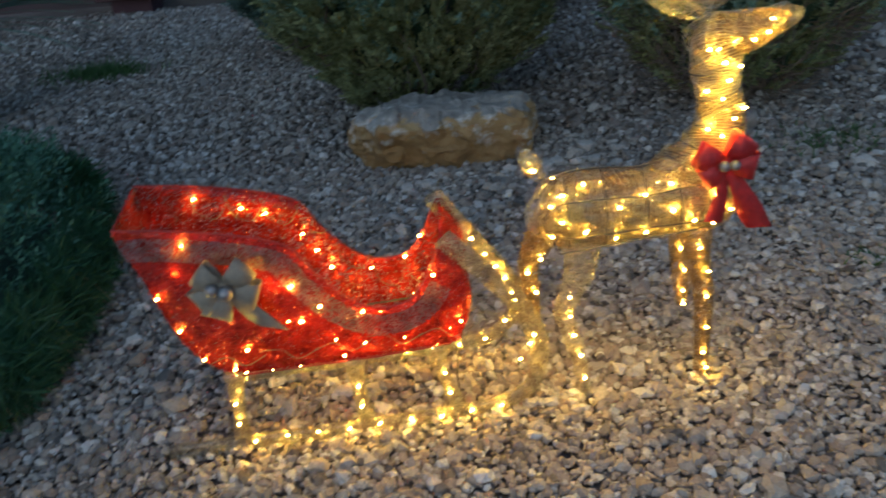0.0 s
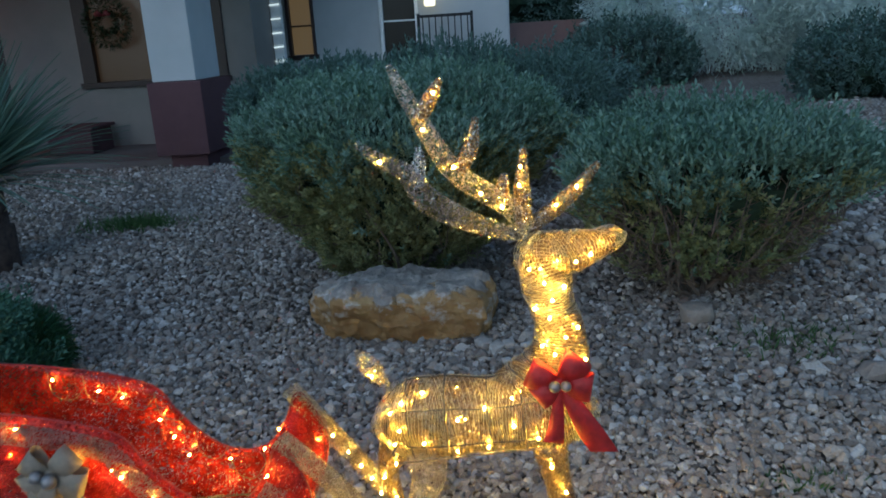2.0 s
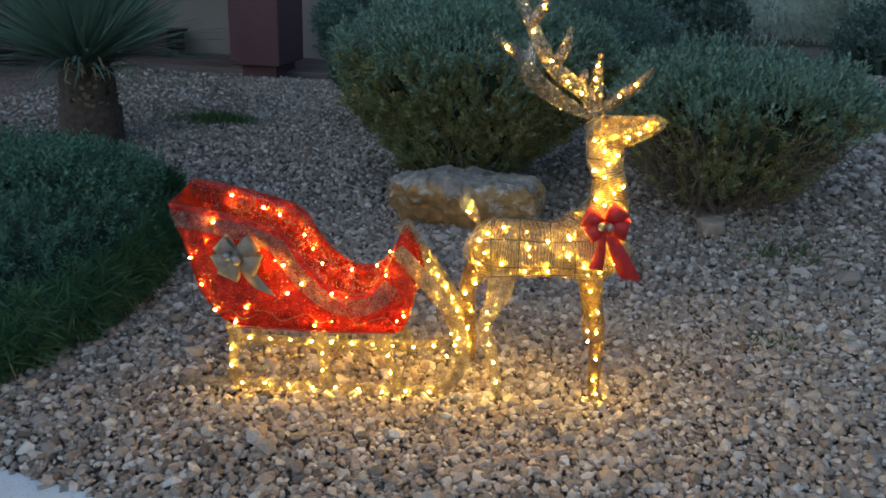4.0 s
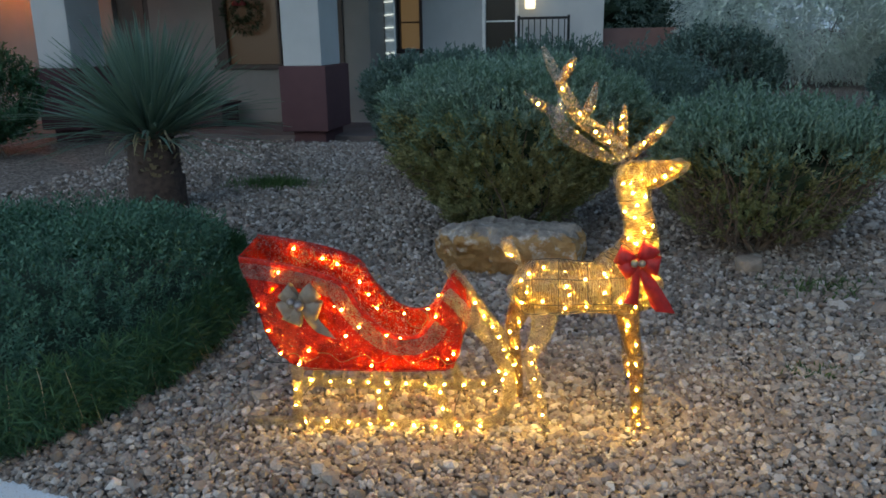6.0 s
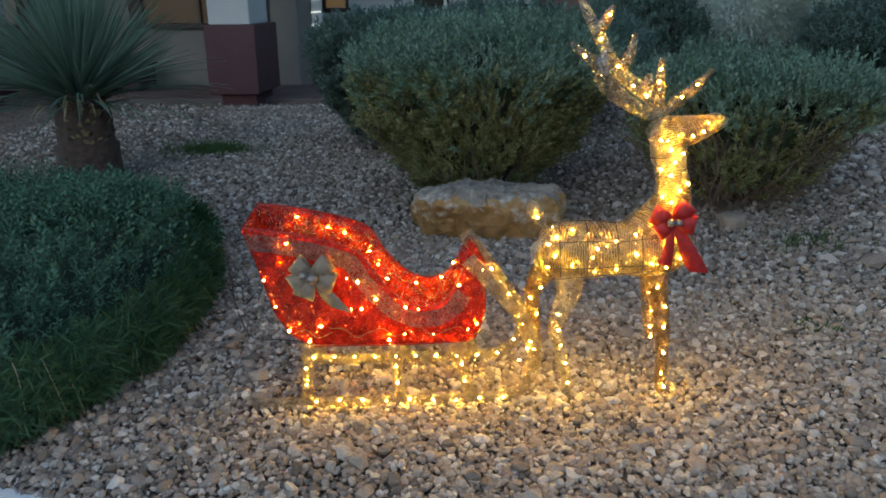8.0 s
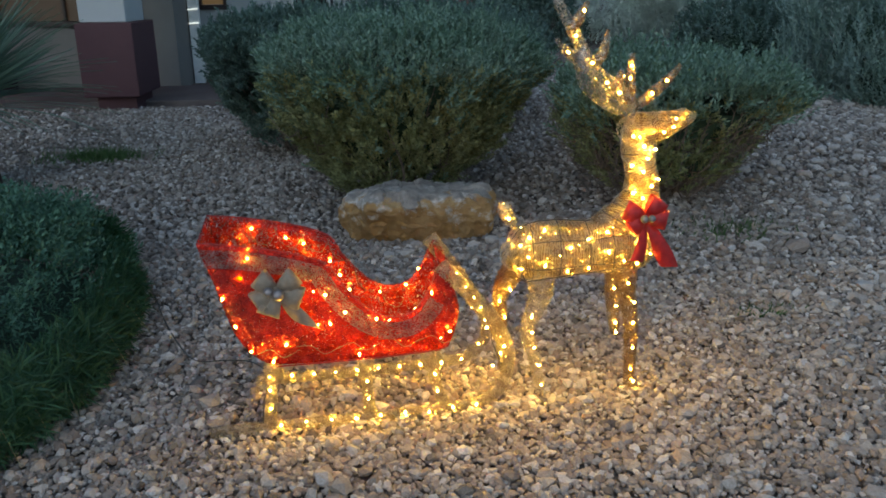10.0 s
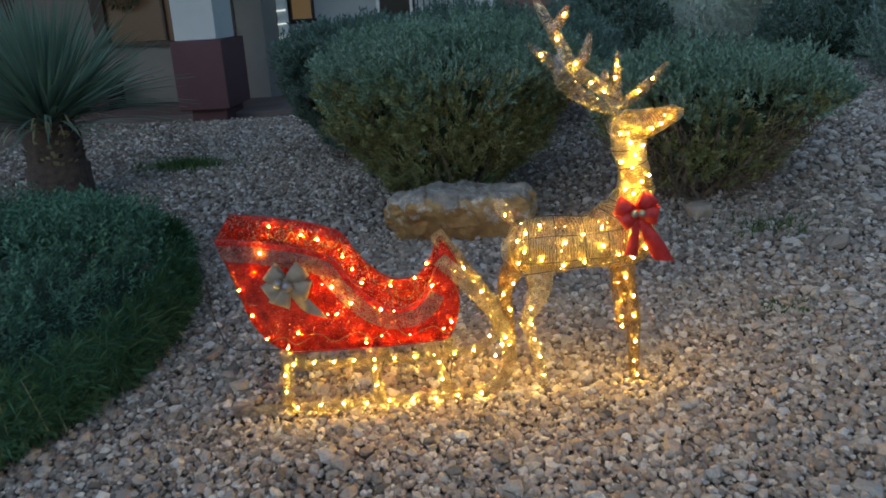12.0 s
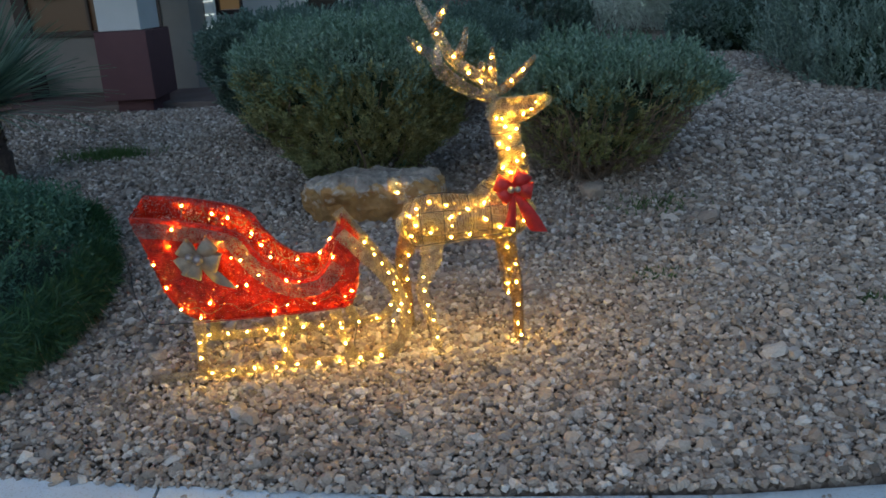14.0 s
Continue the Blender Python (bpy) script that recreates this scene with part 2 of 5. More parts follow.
def mesh_np(name, verts, faces, material, soft=False):
    """A mesh from numpy arrays: verts (n, 3), faces (m, 3 or 4)."""
    me = bpy.data.meshes.new(name)
    k = faces.shape[1]
    me.vertices.add(len(verts))
    me.vertices.foreach_set("co", verts.astype(np.float32).ravel())
    me.loops.add(faces.size)
    me.loops.foreach_set("vertex_index", faces.astype(np.int32).ravel())
    me.polygons.add(len(faces))
    me.polygons.foreach_set("loop_start", np.arange(0, faces.size, k, dtype=np.int32))
    me.update(calc_edges=True)
    me.validate()
    me.materials.append(material)
    smooth(me, soft)
    return me


def scatter(template, faces, places, turns, scales):
    """Copies of a template, joined: places (n,3), turns (n,3,3), scales (n,3)."""
    v = template[None] * scales[:, None, :]
    v = np.einsum("nij,nkj->nki", turns, v) + places[:, None, :]
    f = faces[None] + (np.arange(len(places)) * len(template))[:, None, None]
    return v.reshape(-1, 3), f.reshape(-1, faces.shape[1])


def random_turns(n, rng):
    q = rng.normal(size=(n, 4))
    q /= np.linalg.norm(q, axis=1)[:, None]
    w, x, y, z = q.T
    return np.stack([1 - 2 * (y * y + z * z), 2 * (x * y - z * w), 2 * (x * z + y * w), 2 * (x * y + z * w), 1 - 2 * (x * x + z * z), 2 * (y * z - x * w), 2 * (x * z - y * w), 2 * (y * z + x * w), 1 - 2 * (x * x + y * y)], 1).reshape(n, 3, 3)


def turns_along(way, rng):
    """Matrices whose z axis runs along way, spun at random."""
    way = way / np.linalg.norm(way, axis=1)[:, None]
    side = np.cross(way, rng.normal(size=way.shape))
    side /= np.linalg.norm(side, axis=1)[:, None]
    return np.stack([side, np.cross(way, side), way], 2)


def box(bm, x0, x1, y0, y1, z0, z1, bevel=0.0):
    got = bmesh.ops.create_cube(bm, size=1.0, matrix=Matrix.LocRotScale(((x0 + x1) / 2, (y0 + y1) / 2, (z0 + z1) / 2), None, (x1 - x0, y1 - y0, z1 - z0)))
    if bevel:
        edges = list({e for v in got["verts"] for e in v.link_edges})
        bmesh.ops.bevel(bm, geom=edges, offset=bevel, segments=2, affect="EDGES", profile=0.5)
    return bm


def boxed(name, dims, material, parent=None, label="", bevel=0.004):
    return part(name, box(bmesh.new(), *dims, bevel), material, parent, label)


def spline(points, per=6, closed=False):
    """Catmull-Rom through tuples of any length."""
    p = np.array(points, float)
    n = len(p)
    out = []
    for i in range(n if closed else n - 1):
        ids = [(i - 1) % n, i % n, (i + 1) % n, (i + 2) % n] if closed else [max(i - 1, 0), i, i + 1, min(i + 2, n - 1)]
        a, b, c, d = p[ids]
        for k in range(per):
            t = k / per
            out.append(0.5 * (2 * b + (c - a) * t + (2 * a - 5 * b + 4 * c - d) * t * t + (3 * b - a - 3 * c + d) * t ** 3))
    if not closed:
        out.append(p[-1])
    return np.array(out)


def loft(bm, rows, across=(0, 1, 0), n=18, flat=0.0):
    """A closed tube through rows of (x, y, z, ra, rb): ra across the way in the plane, rb along the vector across."""
    rows = np.array(rows, float)
    mid = rows[:, :3]
    way = np.gradient(mid, axis=0)
    way /= np.linalg.norm(way, axis=1)[:, None] + 1e-9
    ac = np.array(across, float)
    rings = []
    for c, w, (ra, rb) in zip(mid, way, rows[:, 3:5]):
        up = np.cross(w, ac)
        up /= np.linalg.norm(up) + 1e-9
        side = np.cross(up, w)
        ring = []
        for k in range(n):
            a = 2 * math.pi * k / n
            ca, sa = math.cos(a), math.sin(a)
            if flat:
                ca = math.copysign(abs(ca) ** (1 - flat), ca)
                sa = math.copysign(abs(sa) ** (1 - flat), sa)
            ring.append(bm.verts.new(c + up * ra * ca + side * rb * sa))
        rings.append(ring)
    for r0, r1 in zip(rings, rings[1:]):
        for k in range(n):
            bm.faces.new((r0[k], r0[(k + 1) % n], r1[(k + 1) % n], r1[k]))
    bm.faces.new(rings[0][::-1])
    bm.faces.new(rings[-1])
    return bm


def rod(bm, points, radius, n=6, end=None):
    """A round rod along points, tapering to end."""
    p = np.array(points, float)
    way = np.gradient(p, axis=0)
    ref = np.array((0.31, 0.52, 0.79)) if abs(np.dot(way[0] / (np.linalg.norm(way[0]) + 1e-9), (0.31, 0.52, 0.79))) < 0.9 else np.array((0.8, -0.5, 0.1))
    rings = []
    for i, (c, w) in enumerate(zip(p, way)):
        w = w / (np.linalg.norm(w) + 1e-9)
        s = np.cross(w, ref)
        s /= np.linalg.norm(s) + 1e-9
        u = np.cross(w, s)
        r = radius if end is None else radius + (end - radius) * i / max(1, len(p) - 1)
        rings.append([bm.verts.new(c + r * (math.cos(2 * math.pi * k / n) * s + math.sin(2 * math.pi * k / n) * u)) for k in range(n)])
    for a, b in zip(rings, rings[1:]):
        for k in range(n):
            bm.faces.new((a[k], a[(k + 1) % n], b[(k + 1) % n], b[k]))
    bm.faces.new(rings[0][::-1])
    bm.faces.new(rings[-1])
    return bm


def ribbon(bm, rows, thick=0.0015):
    """A band through rows of (x, y, z, wx, wy, wz): centre line and half width vector."""
    r = spline(rows, 5)
    a = [[bm.verts.new(p[:3] + s * p[3:]) for s in (-1, 0, 1)] for p in r]
    for p, q in zip(a, a[1:]):
        for k in range(2):
            bm.faces.new((p[k], p[k + 1], q[k + 1], q[k]))
    return bm


# ---------------------------------------------------------------- ground
LIE_Y = [-8.0, 1.0, 1.6, 2.4, 3.3, 5.0, 8.5, 30.0]
LIE_Z = [0.03, 0.078, 0.122, 0.186, 0.222, 0.248, 0.295, 0.45]


def lie(x, y):
    """Height of the gravel at x, y."""
    x, y = np.asarray(x, float), np.asarray(y, float)
    roll = 0.012 * np.sin(2.3 * x + 0.7 * y) * np.sin(1.7 * y - 0.9 * x)
    bank = 0.10 * np.clip(0.45 * (x - 0.6) + 0.55 * (y - 1.7), 0, 2.6) * np.clip((x - 0.35) / 0.9, 0, 1)
    return np.interp(y, LIE_Y, LIE_Z) + 0.02 * np.clip(x, -2, 3) + roll * np.clip(y - 2.2, 0, 1) + bank


def edge_y(x):
    """The line where the pavement meets the gravel."""
    return np.interp(x, [-30, -1.5, -0.58, 0.34, 1.2, 2.0, 30], [5.2, 1.215, 1.035, 0.875, 0.795, 0.80, 0.9])


def build_ground():
    xs = np.concatenate([[-400, -120, -40, -18], np.arange(-9, 9.01, 0.25), [18, 40, 120, 400]])
    ys = np.concatenate([np.arange(0.5, 1.6, 0.025), np.arange(1.6, 10.01, 0.25), [14, 20, 40, 120, 500, 1500]])
    gx, gy = np.meshgrid(xs, ys)
    gz = lie(gx, gy) - 0.012
    gz[gy > 30] = 0.5
    near = gy < edge_y(gx) + 0.012
    gz[near] = np.minimum(gz[near], 0.02)
    v = np.stack([gx, gy, gz], -1).reshape(-1, 3)
    nx = len(xs)
    i, j = np.meshgrid(np.arange(nx - 1), np.arange(len(ys) - 1))
    a = (j * nx + i).ravel()
    f = np.stack([a, a + 1, a + 1 + nx, a + nx], 1)
    tagged(new("ground", mesh_np("ground", v, f, SOIL, True)), "brown gravelly yard soil under crushed stone", "ground", kind="structure")
    bm = bmesh.new()
    box(bm, -400, 400, -400, -0.75, -0.25, -0.07)
    tagged(part("road", bm, ASPHALT), "dark asphalt street beside the pavement", "road", kind="structure")


build_ground()


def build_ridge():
    """Pale grey-blue ridge all round, added far off to stand in for haze."""
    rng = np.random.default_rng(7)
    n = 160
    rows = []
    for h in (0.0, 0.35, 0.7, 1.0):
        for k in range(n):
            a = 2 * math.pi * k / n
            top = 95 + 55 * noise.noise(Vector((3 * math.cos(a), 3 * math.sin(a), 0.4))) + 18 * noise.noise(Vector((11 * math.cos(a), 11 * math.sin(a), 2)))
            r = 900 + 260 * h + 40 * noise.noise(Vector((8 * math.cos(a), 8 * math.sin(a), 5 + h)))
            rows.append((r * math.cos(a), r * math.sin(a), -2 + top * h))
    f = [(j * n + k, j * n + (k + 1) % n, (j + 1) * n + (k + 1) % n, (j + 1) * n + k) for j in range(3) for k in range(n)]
    tagged(new("backdrop", mesh_np("backdrop", np.array(rows), np.array(f), HAZE_RIDGE, True)), "added pale grey-blue backdrop ridge standing in for haze", "hills", kind="structure")


build_ridge()

ICO = bmesh.new()
bmesh.ops.create_icosphere(ICO, subdivisions=1, radius=1.0)
ICO_V = np.array([v.co[:] for v in ICO.verts])
ICO_F = np.array([[v.index for v in f.verts] for f in ICO.faces])
ICO.free()


def pebbles(name, x0, x1, y0, y1, step, size, seed, keep, material=GRAVEL, label="", sink=0.3):
    """Crushed stones strewn over a stretch of the plan."""
    rng = np.random.default_rng(seed)
    gx, gy = np.meshgrid(np.arange(x0, x1, step), np.arange(y0, y1, step))
    x = gx.ravel() + rng.uniform(-0.6, 0.6, gx.size) * step
    y = gy.ravel() + rng.uniform(-0.6, 0.6, gx.size) * step
    ok = keep(x, y)
    x, y = x[ok], y[ok]
    vs, fs, base = [], [], 0
    kinds = 8
    which = rng.integers(0, kinds, len(x))
    for k in range(kinds):
        m = which == k
        n = int(m.sum())
        shape = ICO_V * rng.uniform(0.72, 1.22, (12, 1)) + rng.normal(0, 0.10, (12, 3))
        s = size * np.exp(rng.normal(0, 0.33, n))[:, None] * np.stack([rng.uniform(0.8, 1.35, n), rng.uniform(0.7, 1.1, n), rng.uniform(0.5, 0.85, n)], 1)
        z = lie(x[m], y[m]) + s[:, 2] * rng.uniform(-0.3, 1.1, n) * (1 - sink)
        flat = turns_along(np.stack([rng.normal(0, 0.45, n), rng.normal(0, 0.45, n), np.ones(n)], 1), rng)
        v, f = scatter(shape, ICO_F, np.stack([x[m], y[m], z], 1), flat, s)
        vs.append(v)
        fs.append(f + base)
        base += len(v)
    me = mesh_np(name, np.concatenate(vs), np.concatenate(fs), material)
    return tagged(new(name, me), label, "gravel", kind="stuff")


HEDGE_MID, HEDGE_RX, HEDGE_RY = (-2.35, 2.3), 1.13, 1.28


def off_hedge(x, y):
    return ((x - HEDGE_MID[0]) / (HEDGE_RX - 0.12)) ** 2 + ((y - HEDGE_MID[1]) / (HEDGE_RY - 0.12)) ** 2 > 1




def paler_gravel(x, y):
    """True where the gravel keeps its paler tones, away from the hedge."""
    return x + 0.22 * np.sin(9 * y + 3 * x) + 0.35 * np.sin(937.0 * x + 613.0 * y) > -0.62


pebbles("gravel", -1.2, 2.3, 0.7, 2.5, 0.0158, 0.0112, 1, lambda x, y: (y > edge_y(x) - 0.012) & off_hedge(x, y) & paler_gravel(x, y), label="grey and tan crushed stone gravel covering the yard")
pebbles("gravel", -1.6, 0.3, 0.7, 2.5, 0.0158, 0.0112, 8, lambda x, y: (y > edge_y(x) - 0.012) & off_hedge(x, y) & ~paler_gravel(x, y), DARKER_GRAVEL, label="darker crushed stone gravel round the hedge")
pebbles("gravel", -1.9, 2.7, 2.5, 3.5, 0.0195, 0.0122, 5, off_hedge, DARKER_GRAVEL, label="grey and tan crushed stone gravel round the boulder")
pebbles("gravel", -4.8, 4.4, 3.5, 8.7, 0.0305, 0.0148, 2, lambda x, y: (y < 8.75) & ((x > -2.7 + 0.5 * np.sin(2.1 * y)) | (np.sin(911.0 * x + 577.0 * y) > 0.25)), DARKER_GRAVEL, label="grey and tan crushed stone gravel reaching the porch")
pebbles("gravel", -1.6, 2.3, 0.8, 3.3, 0.062, 0.0165, 7, lambda x, y: (y > edge_y(x) + 0.03) & off_hedge(x, y), label="larger pale chips of crushed stone strewn over the gravel")
pebbles("gravel", 2.3, 2.7, 0.7, 2.5, 0.02, 0.0125, 6, lambda x, y: y > edge_y(x), label="grey crushed stone gravel at the yard's far side")
pebbles("gravel", 2.7, 6.0, 0.7, 3.5, 0.030, 0.0165, 3, lambda x, y: y > edge_y(x), DARKER_GRAVEL, label="grey crushed stone gravel at the yard's far side")
pebbles("gravel", -4.6, -1.6, 0.9, 3.4, 0.034, 0.0195, 4, lambda x, y: (y > edge_y(x)) & off_hedge(x, y), DARKER_GRAVEL, label="tan crushed stone gravel round the low hedge")


def build_pavement():
    top = tagged(new("pavement"), "pale blue-grey concrete pavement with joints and stray pebbles", "pavement", kind="structure")
    cuts = [-8.0, -6.4, -4.9, -3.4, -1.93, -0.575, 0.95, 2.45, 3.95, 5.45, 8.0]
    for a, b in zip(cuts, cuts[1:]):
        bm = bmesh.new()
        xs = np.linspace(a + 0.006, b - 0.006, 8)
        up = [[bm.verts.new((x, y, z)) for x in xs for y in (yy(x),)] for z in (0.066,) for yy in (lambda x: -0.55, lambda x: float(edge_y(x)))]
        lo = [[bm.verts.new((v.co.x, v.co.y, -0.04)) for v in row] for row in up]
        for k in range(7):
            bm.faces.new((up[0][k], up[0][k + 1], up[1][k + 1], up[1][k]))
            bm.faces.new((lo[0][k], lo[0][k + 1], up[0][k + 1], up[0][k]))
            bm.faces.new((lo[1][k], lo[1][k + 1], up[1][k + 1], up[1][k]))
        bm.faces.new((up[0][0], up[1][0], lo[1][0], lo[0][0]))
        bm.faces.new((up[0][-1], up[1][-1], lo[1][-1], lo[0][-1]))
        part("slab", bm, CONCRETE, top)
    boxed("kerb", (-8, 8, -0.75, -0.562, -0.1, 0.062), CONCRETE, top, bevel=0.02)


build_pavement()

# ---------------------------------------------------------------- house
WALL_Y = 10.4


def holed_wall(name, x0, x1, y, z0, z1, holes, material, label, thick=0.2):
    """A wall facing the street with openings (x0, x1, z0, z1) through it, in one mesh."""
    bm = bmesh.new()
    at = x0
    for a, b, lo, hi in sorted(holes):
        box(bm, at, a, y, y + thick, z0, z1)
        box(bm, a, b, y, y + thick, z0, lo)
        box(bm, a, b, y, y + thick, hi, z1)
        at = b
    box(bm, at, x1, y, y + thick, z0, z1)
    bmesh.ops.remove_doubles(bm, verts=bm.verts, dist=0.0005)
    return tagged(part(name, bm, material), label, "wall", kind="structure")


def window(name, a, b, lo, hi, y, frame_mat, pane_mat, label, bars=1, cross=0, wide=0.11):
    top = tagged(new(name), label, "window", kind="structure")
    boxed("window_frame", (a, a + wide, y - 0.03, y + 0.09, lo, hi), frame_mat, top)
    boxed("window_frame", (b - wide, b, y - 0.03, y + 0.09, lo, hi), frame_mat, top)
    boxed("window_frame", (a + wide, b - wide, y - 0.03, y + 0.09, hi - wide, hi), frame_mat, top)
    boxed("window_sill", (a - 0.03, b + 0.03, y - 0.06, y + 0.09, lo - 0.07, lo), frame_mat, top)
    step = (b - a - 2 * wide) / bars
    for k in range(bars):
        x = a + wide + k * step
        boxed("pane", (x, x + step, y + 0.06, y + 0.075, lo + 0.004, hi - wide), pane_mat, top, bevel=0)
        if k:
            boxed("mullion", (x - 0.02, x + 0.02, y, y + 0.08, lo, hi - wide), frame_mat, top)
    for k in range(cross):
        z = lo + (hi - lo) * (k + 1) / (cross + 1)
        boxed("glazing_bar", (a + wide, b - wide, y + 0.035, y + 0.058, z - 0.012, z + 0.012), frame_mat, top, bevel=0.002)
    return top


def column(x, y, label):
    """Porch column: stepped foot, stout maroon plinth, pale shaft."""
    top = thing("porch_column", label, "column", "porch columns")
    boxed("foot", (x - 0.2, x + 0.22, y - 0.2, y + 0.5, 0.24, 0.43), MAROON, top, "recessed maroon foot")
    boxed("plinth", (x - 0.315, x + 0.29, y - 0.3, y + 0.65, 0.415, 1.215), MAROON, top, "maroon stucco plinth", bevel=0.012)
    boxed("shaft", (x - 0.27, x + 0.225, y - 0.24, y + 0.5, 1.215, 3.0), WHITE_WALL, top, "pale stucco shaft", bevel=0.012)
    return top


def build_house():
    boxed("porch_slab", (-11, -1.6, 8.85, 10.45, 0.05, 0.315), PORCH, bevel=0.015)
    tagged(bpy.data.objects["porch_slab"], "grey concrete porch slab at the house front", "porch", kind="structure")
    holed_wall("wall_front", -11.5, -2.72, WALL_Y, 0.2, 3.1, [(-5.12, -3.11, 1.17, 2.75), (-6.78, -6.18, 0.34, 2.5)], CREAM_WALL, "pale beige stucco house front")
    boxed("wall_return", (-2.92, -2.72, WALL_Y + 0.2, 12.0, 0.2, 3.1), CREAM_WALL)
    tagged(bpy.data.objects["wall_return"], "beige stucco side of the house front", "wall", kind="structure")
    window("window_1", -5.12, -3.11, 1.17, 2.75, WALL_Y, FRAME_DARK, DIM_CURTAIN, "dark brown framed window with a dim lit curtain", 2, wide=0.19)
    top = tagged(new("door_1"), "dark brown front door in a lit recess", "door", kind="structure")
    boxed("door_leaf", (-6.76, -6.2, WALL_Y + 0.08, WALL_Y + 0.13, 0.34, 2.48), FRAME_DARK, top)
    boxed("door_panel", (-6.66, -6.30, WALL_Y + 0.066, WALL_Y + 0.08, 0.6, 1.2), FRAME_DARK, top)
    boxed("door_panel", (-6.66, -6.30, WALL_Y + 0.066, WALL_Y + 0.08, 1.4, 2.3), FRAME_DARK, top)
    boxed("roof", (-12, -1.5, 7.9, 13.2, 3.1, 3.3), CREAM_WALL)
    tagged(bpy.data.objects["roof"], "beige porch roof over the columns", "roof", kind="structure")
    boxed("wall_inner", (-11.5, -2.92, 11.1, 11.2, 0.2, 3.1), FRAME_DARK)
    tagged(bpy.data.objects["wall_inner"], "dark inner wall of the unlit room", "wall", kind="structure")
    column(-3.02, 8.70, "porch column with maroon plinth and white shaft")
    column(-6.42, 8.70, "porch column with maroon plinth behind the yucca")
    # the wing set back on the right
    holed_wall("wall_wing", -3.2, 0.6, 12.0, 0.2, 3.1, [(-2.70, -2.28, 1.34, 2.6), (-1.3, -0.72, 1.0, 2.5)], WHITE_WALL, "white stucco wing of the house")
    window("window_2", -2.70, -2.28, 1.34, 2.6, 12.0, FRAME_DARK, LIT_BLIND, "narrow window glowing warm behind a blind", 1, 2, 0.05)
    window("window_3", -1.3, -0.72, 1.0, 2.5, 12.0, FRAME_WHITE, GLASS, "white framed window with dark glass", 1, 1, 0.05)
    post = thing("trim_post", "white corner post wrapped with cool white string light", "post")
    boxed("post", (-2.70, -2.56, 11.2, 11.32, 0.25, 2.6), FRAME_WHITE, post)
    for k in range(7):
        z = 1.10 + 0.19 * k
        part("light_wrap", rod(bmesh.new(), [(-2.705, 11.19, z), (-2.63, 11.184, z + 0.005), (-2.555, 11.19, z + 0.01)], 0.009, 6), WHITE_LED, post, "lit white light strand")
    boxed("garden_wall", (0.15, 2.7, 14.0, 14.2, 0.2, 1.62), BLOCK)
    tagged(bpy.data.objects["garden_wall"], "reddish block garden wall beyond the shrubs", "wall", kind="structure")
    boxed("wall_pier", (0.15, 0.62, 13.7, 13.98, 0.2, 2.6), WHITE_WALL)
    tagged(bpy.data.objects["wall_pier"], "white stucco pier beside the gate", "wall", kind="structure")
    gate = thing("iron_gate", "black iron gate with upright bars", "gate")
    for x in np.linspace(-0.62, 0.02, 8):
        part("bar", rod(bmesh.new(), [(x, 11.6, 0.32), (x, 11.6, 1.76)], 0.009, 6), IRON, gate)
    boxed("rail", (-0.66, 0.06, 11.585, 11.615, 1.76, 1.80), IRON, gate)
    boxed("rail", (-0.66, 0.06, 11.585, 11.615, 0.40, 0.43), IRON, gate)
    boxed("post", (-0.70, -0.66, 11.58, 11.62, 0.25, 1.82), IRON, gate)
    boxed("post", (0.06, 0.10, 11.58, 11.62, 0.25, 1.82), IRON, gate)
    planter = thing("low_planter", "low maroon stucco planter block on the porch", "planter")
    boxed("body", (-5.35, -4.75, 9.65, 10.2, 0.315, 0.62), MAROON, planter, bevel=0.015)
    boxed("rim", (-5.39, -4.71, 9.61, 10.24, 0.62, 0.66), MAROON, planter, bevel=0.01)
    lamp = thing("porch_lamp", "warm glowing lantern hanging under the porch roof", "lamp")
    part("stem", rod(bmesh.new(), [(-8.3, 10.05, 2.86), (-8.3, 10.05, 3.1)], 0.012, 8), IRON, lamp)
    boxed("cap", (-8.42, -8.18, 9.93, 10.17, 2.84, 2.87), IRON, lamp)
    boxed("lantern_glass", (-8.39, -8.21, 9.96, 10.14, 2.6, 2.84), LAMP_GLOW, lamp, "glowing amber lantern glass")
    sconce = thing("wall_lantern", "small cream-lit lantern on the white wing wall", "lamp")
    boxed("bracket", (-0.56, -0.50, 11.93, 12.0, 1.98, 2.10), IRON, sconce)
    boxed("lantern_glass", (-0.61, -0.45, 11.80, 11.93, 1.92, 2.22), CREAM_GLOW, sconce, "lit cream glass", bevel=0.03)
    boxed("cap", (-0.63, -0.43, 11.78, 11.95, 2.22, 2.25), IRON, sconce)
    wreath = thing("wreath", "dark green wreath with a red bow on the window", "wreath")
    rng = np.random.default_rng(31)
    n = 1300
    a, b = rng.uniform(0, 2 * math.pi, n), rng.uniform(0, 2 * math.pi, n)
    r = 0.215 + 0.075 * np.cos(b)
    places = np.stack([-4.62 + r * np.cos(a), WALL_Y - 0.1 + 0.05 * np.sin(b), 1.93 + r * np.sin(a)], 1)
    way = np.stack([np.cos(a) * np.cos(b), np.sin(b), np.sin(a) * np.cos(b)], 1) + rng.normal(0, 0.5, (n, 3))
    blade = np.array([(-0.006, 0, 0), (0.006, 0, 0), (0.002, 0, 0.07), (-0.002, 0, 0.07)], float)
    v, f = scatter(blade, np.array([[0, 1, 2, 3]]), places, turns_along(way, rng), rng.uniform(0.7, 1.3, (n, 1)).repeat(3, 1))
    hang(new("greenery", mesh_np("greenery", v, f, WREATH)), wreath)
    bm = bmesh.new()
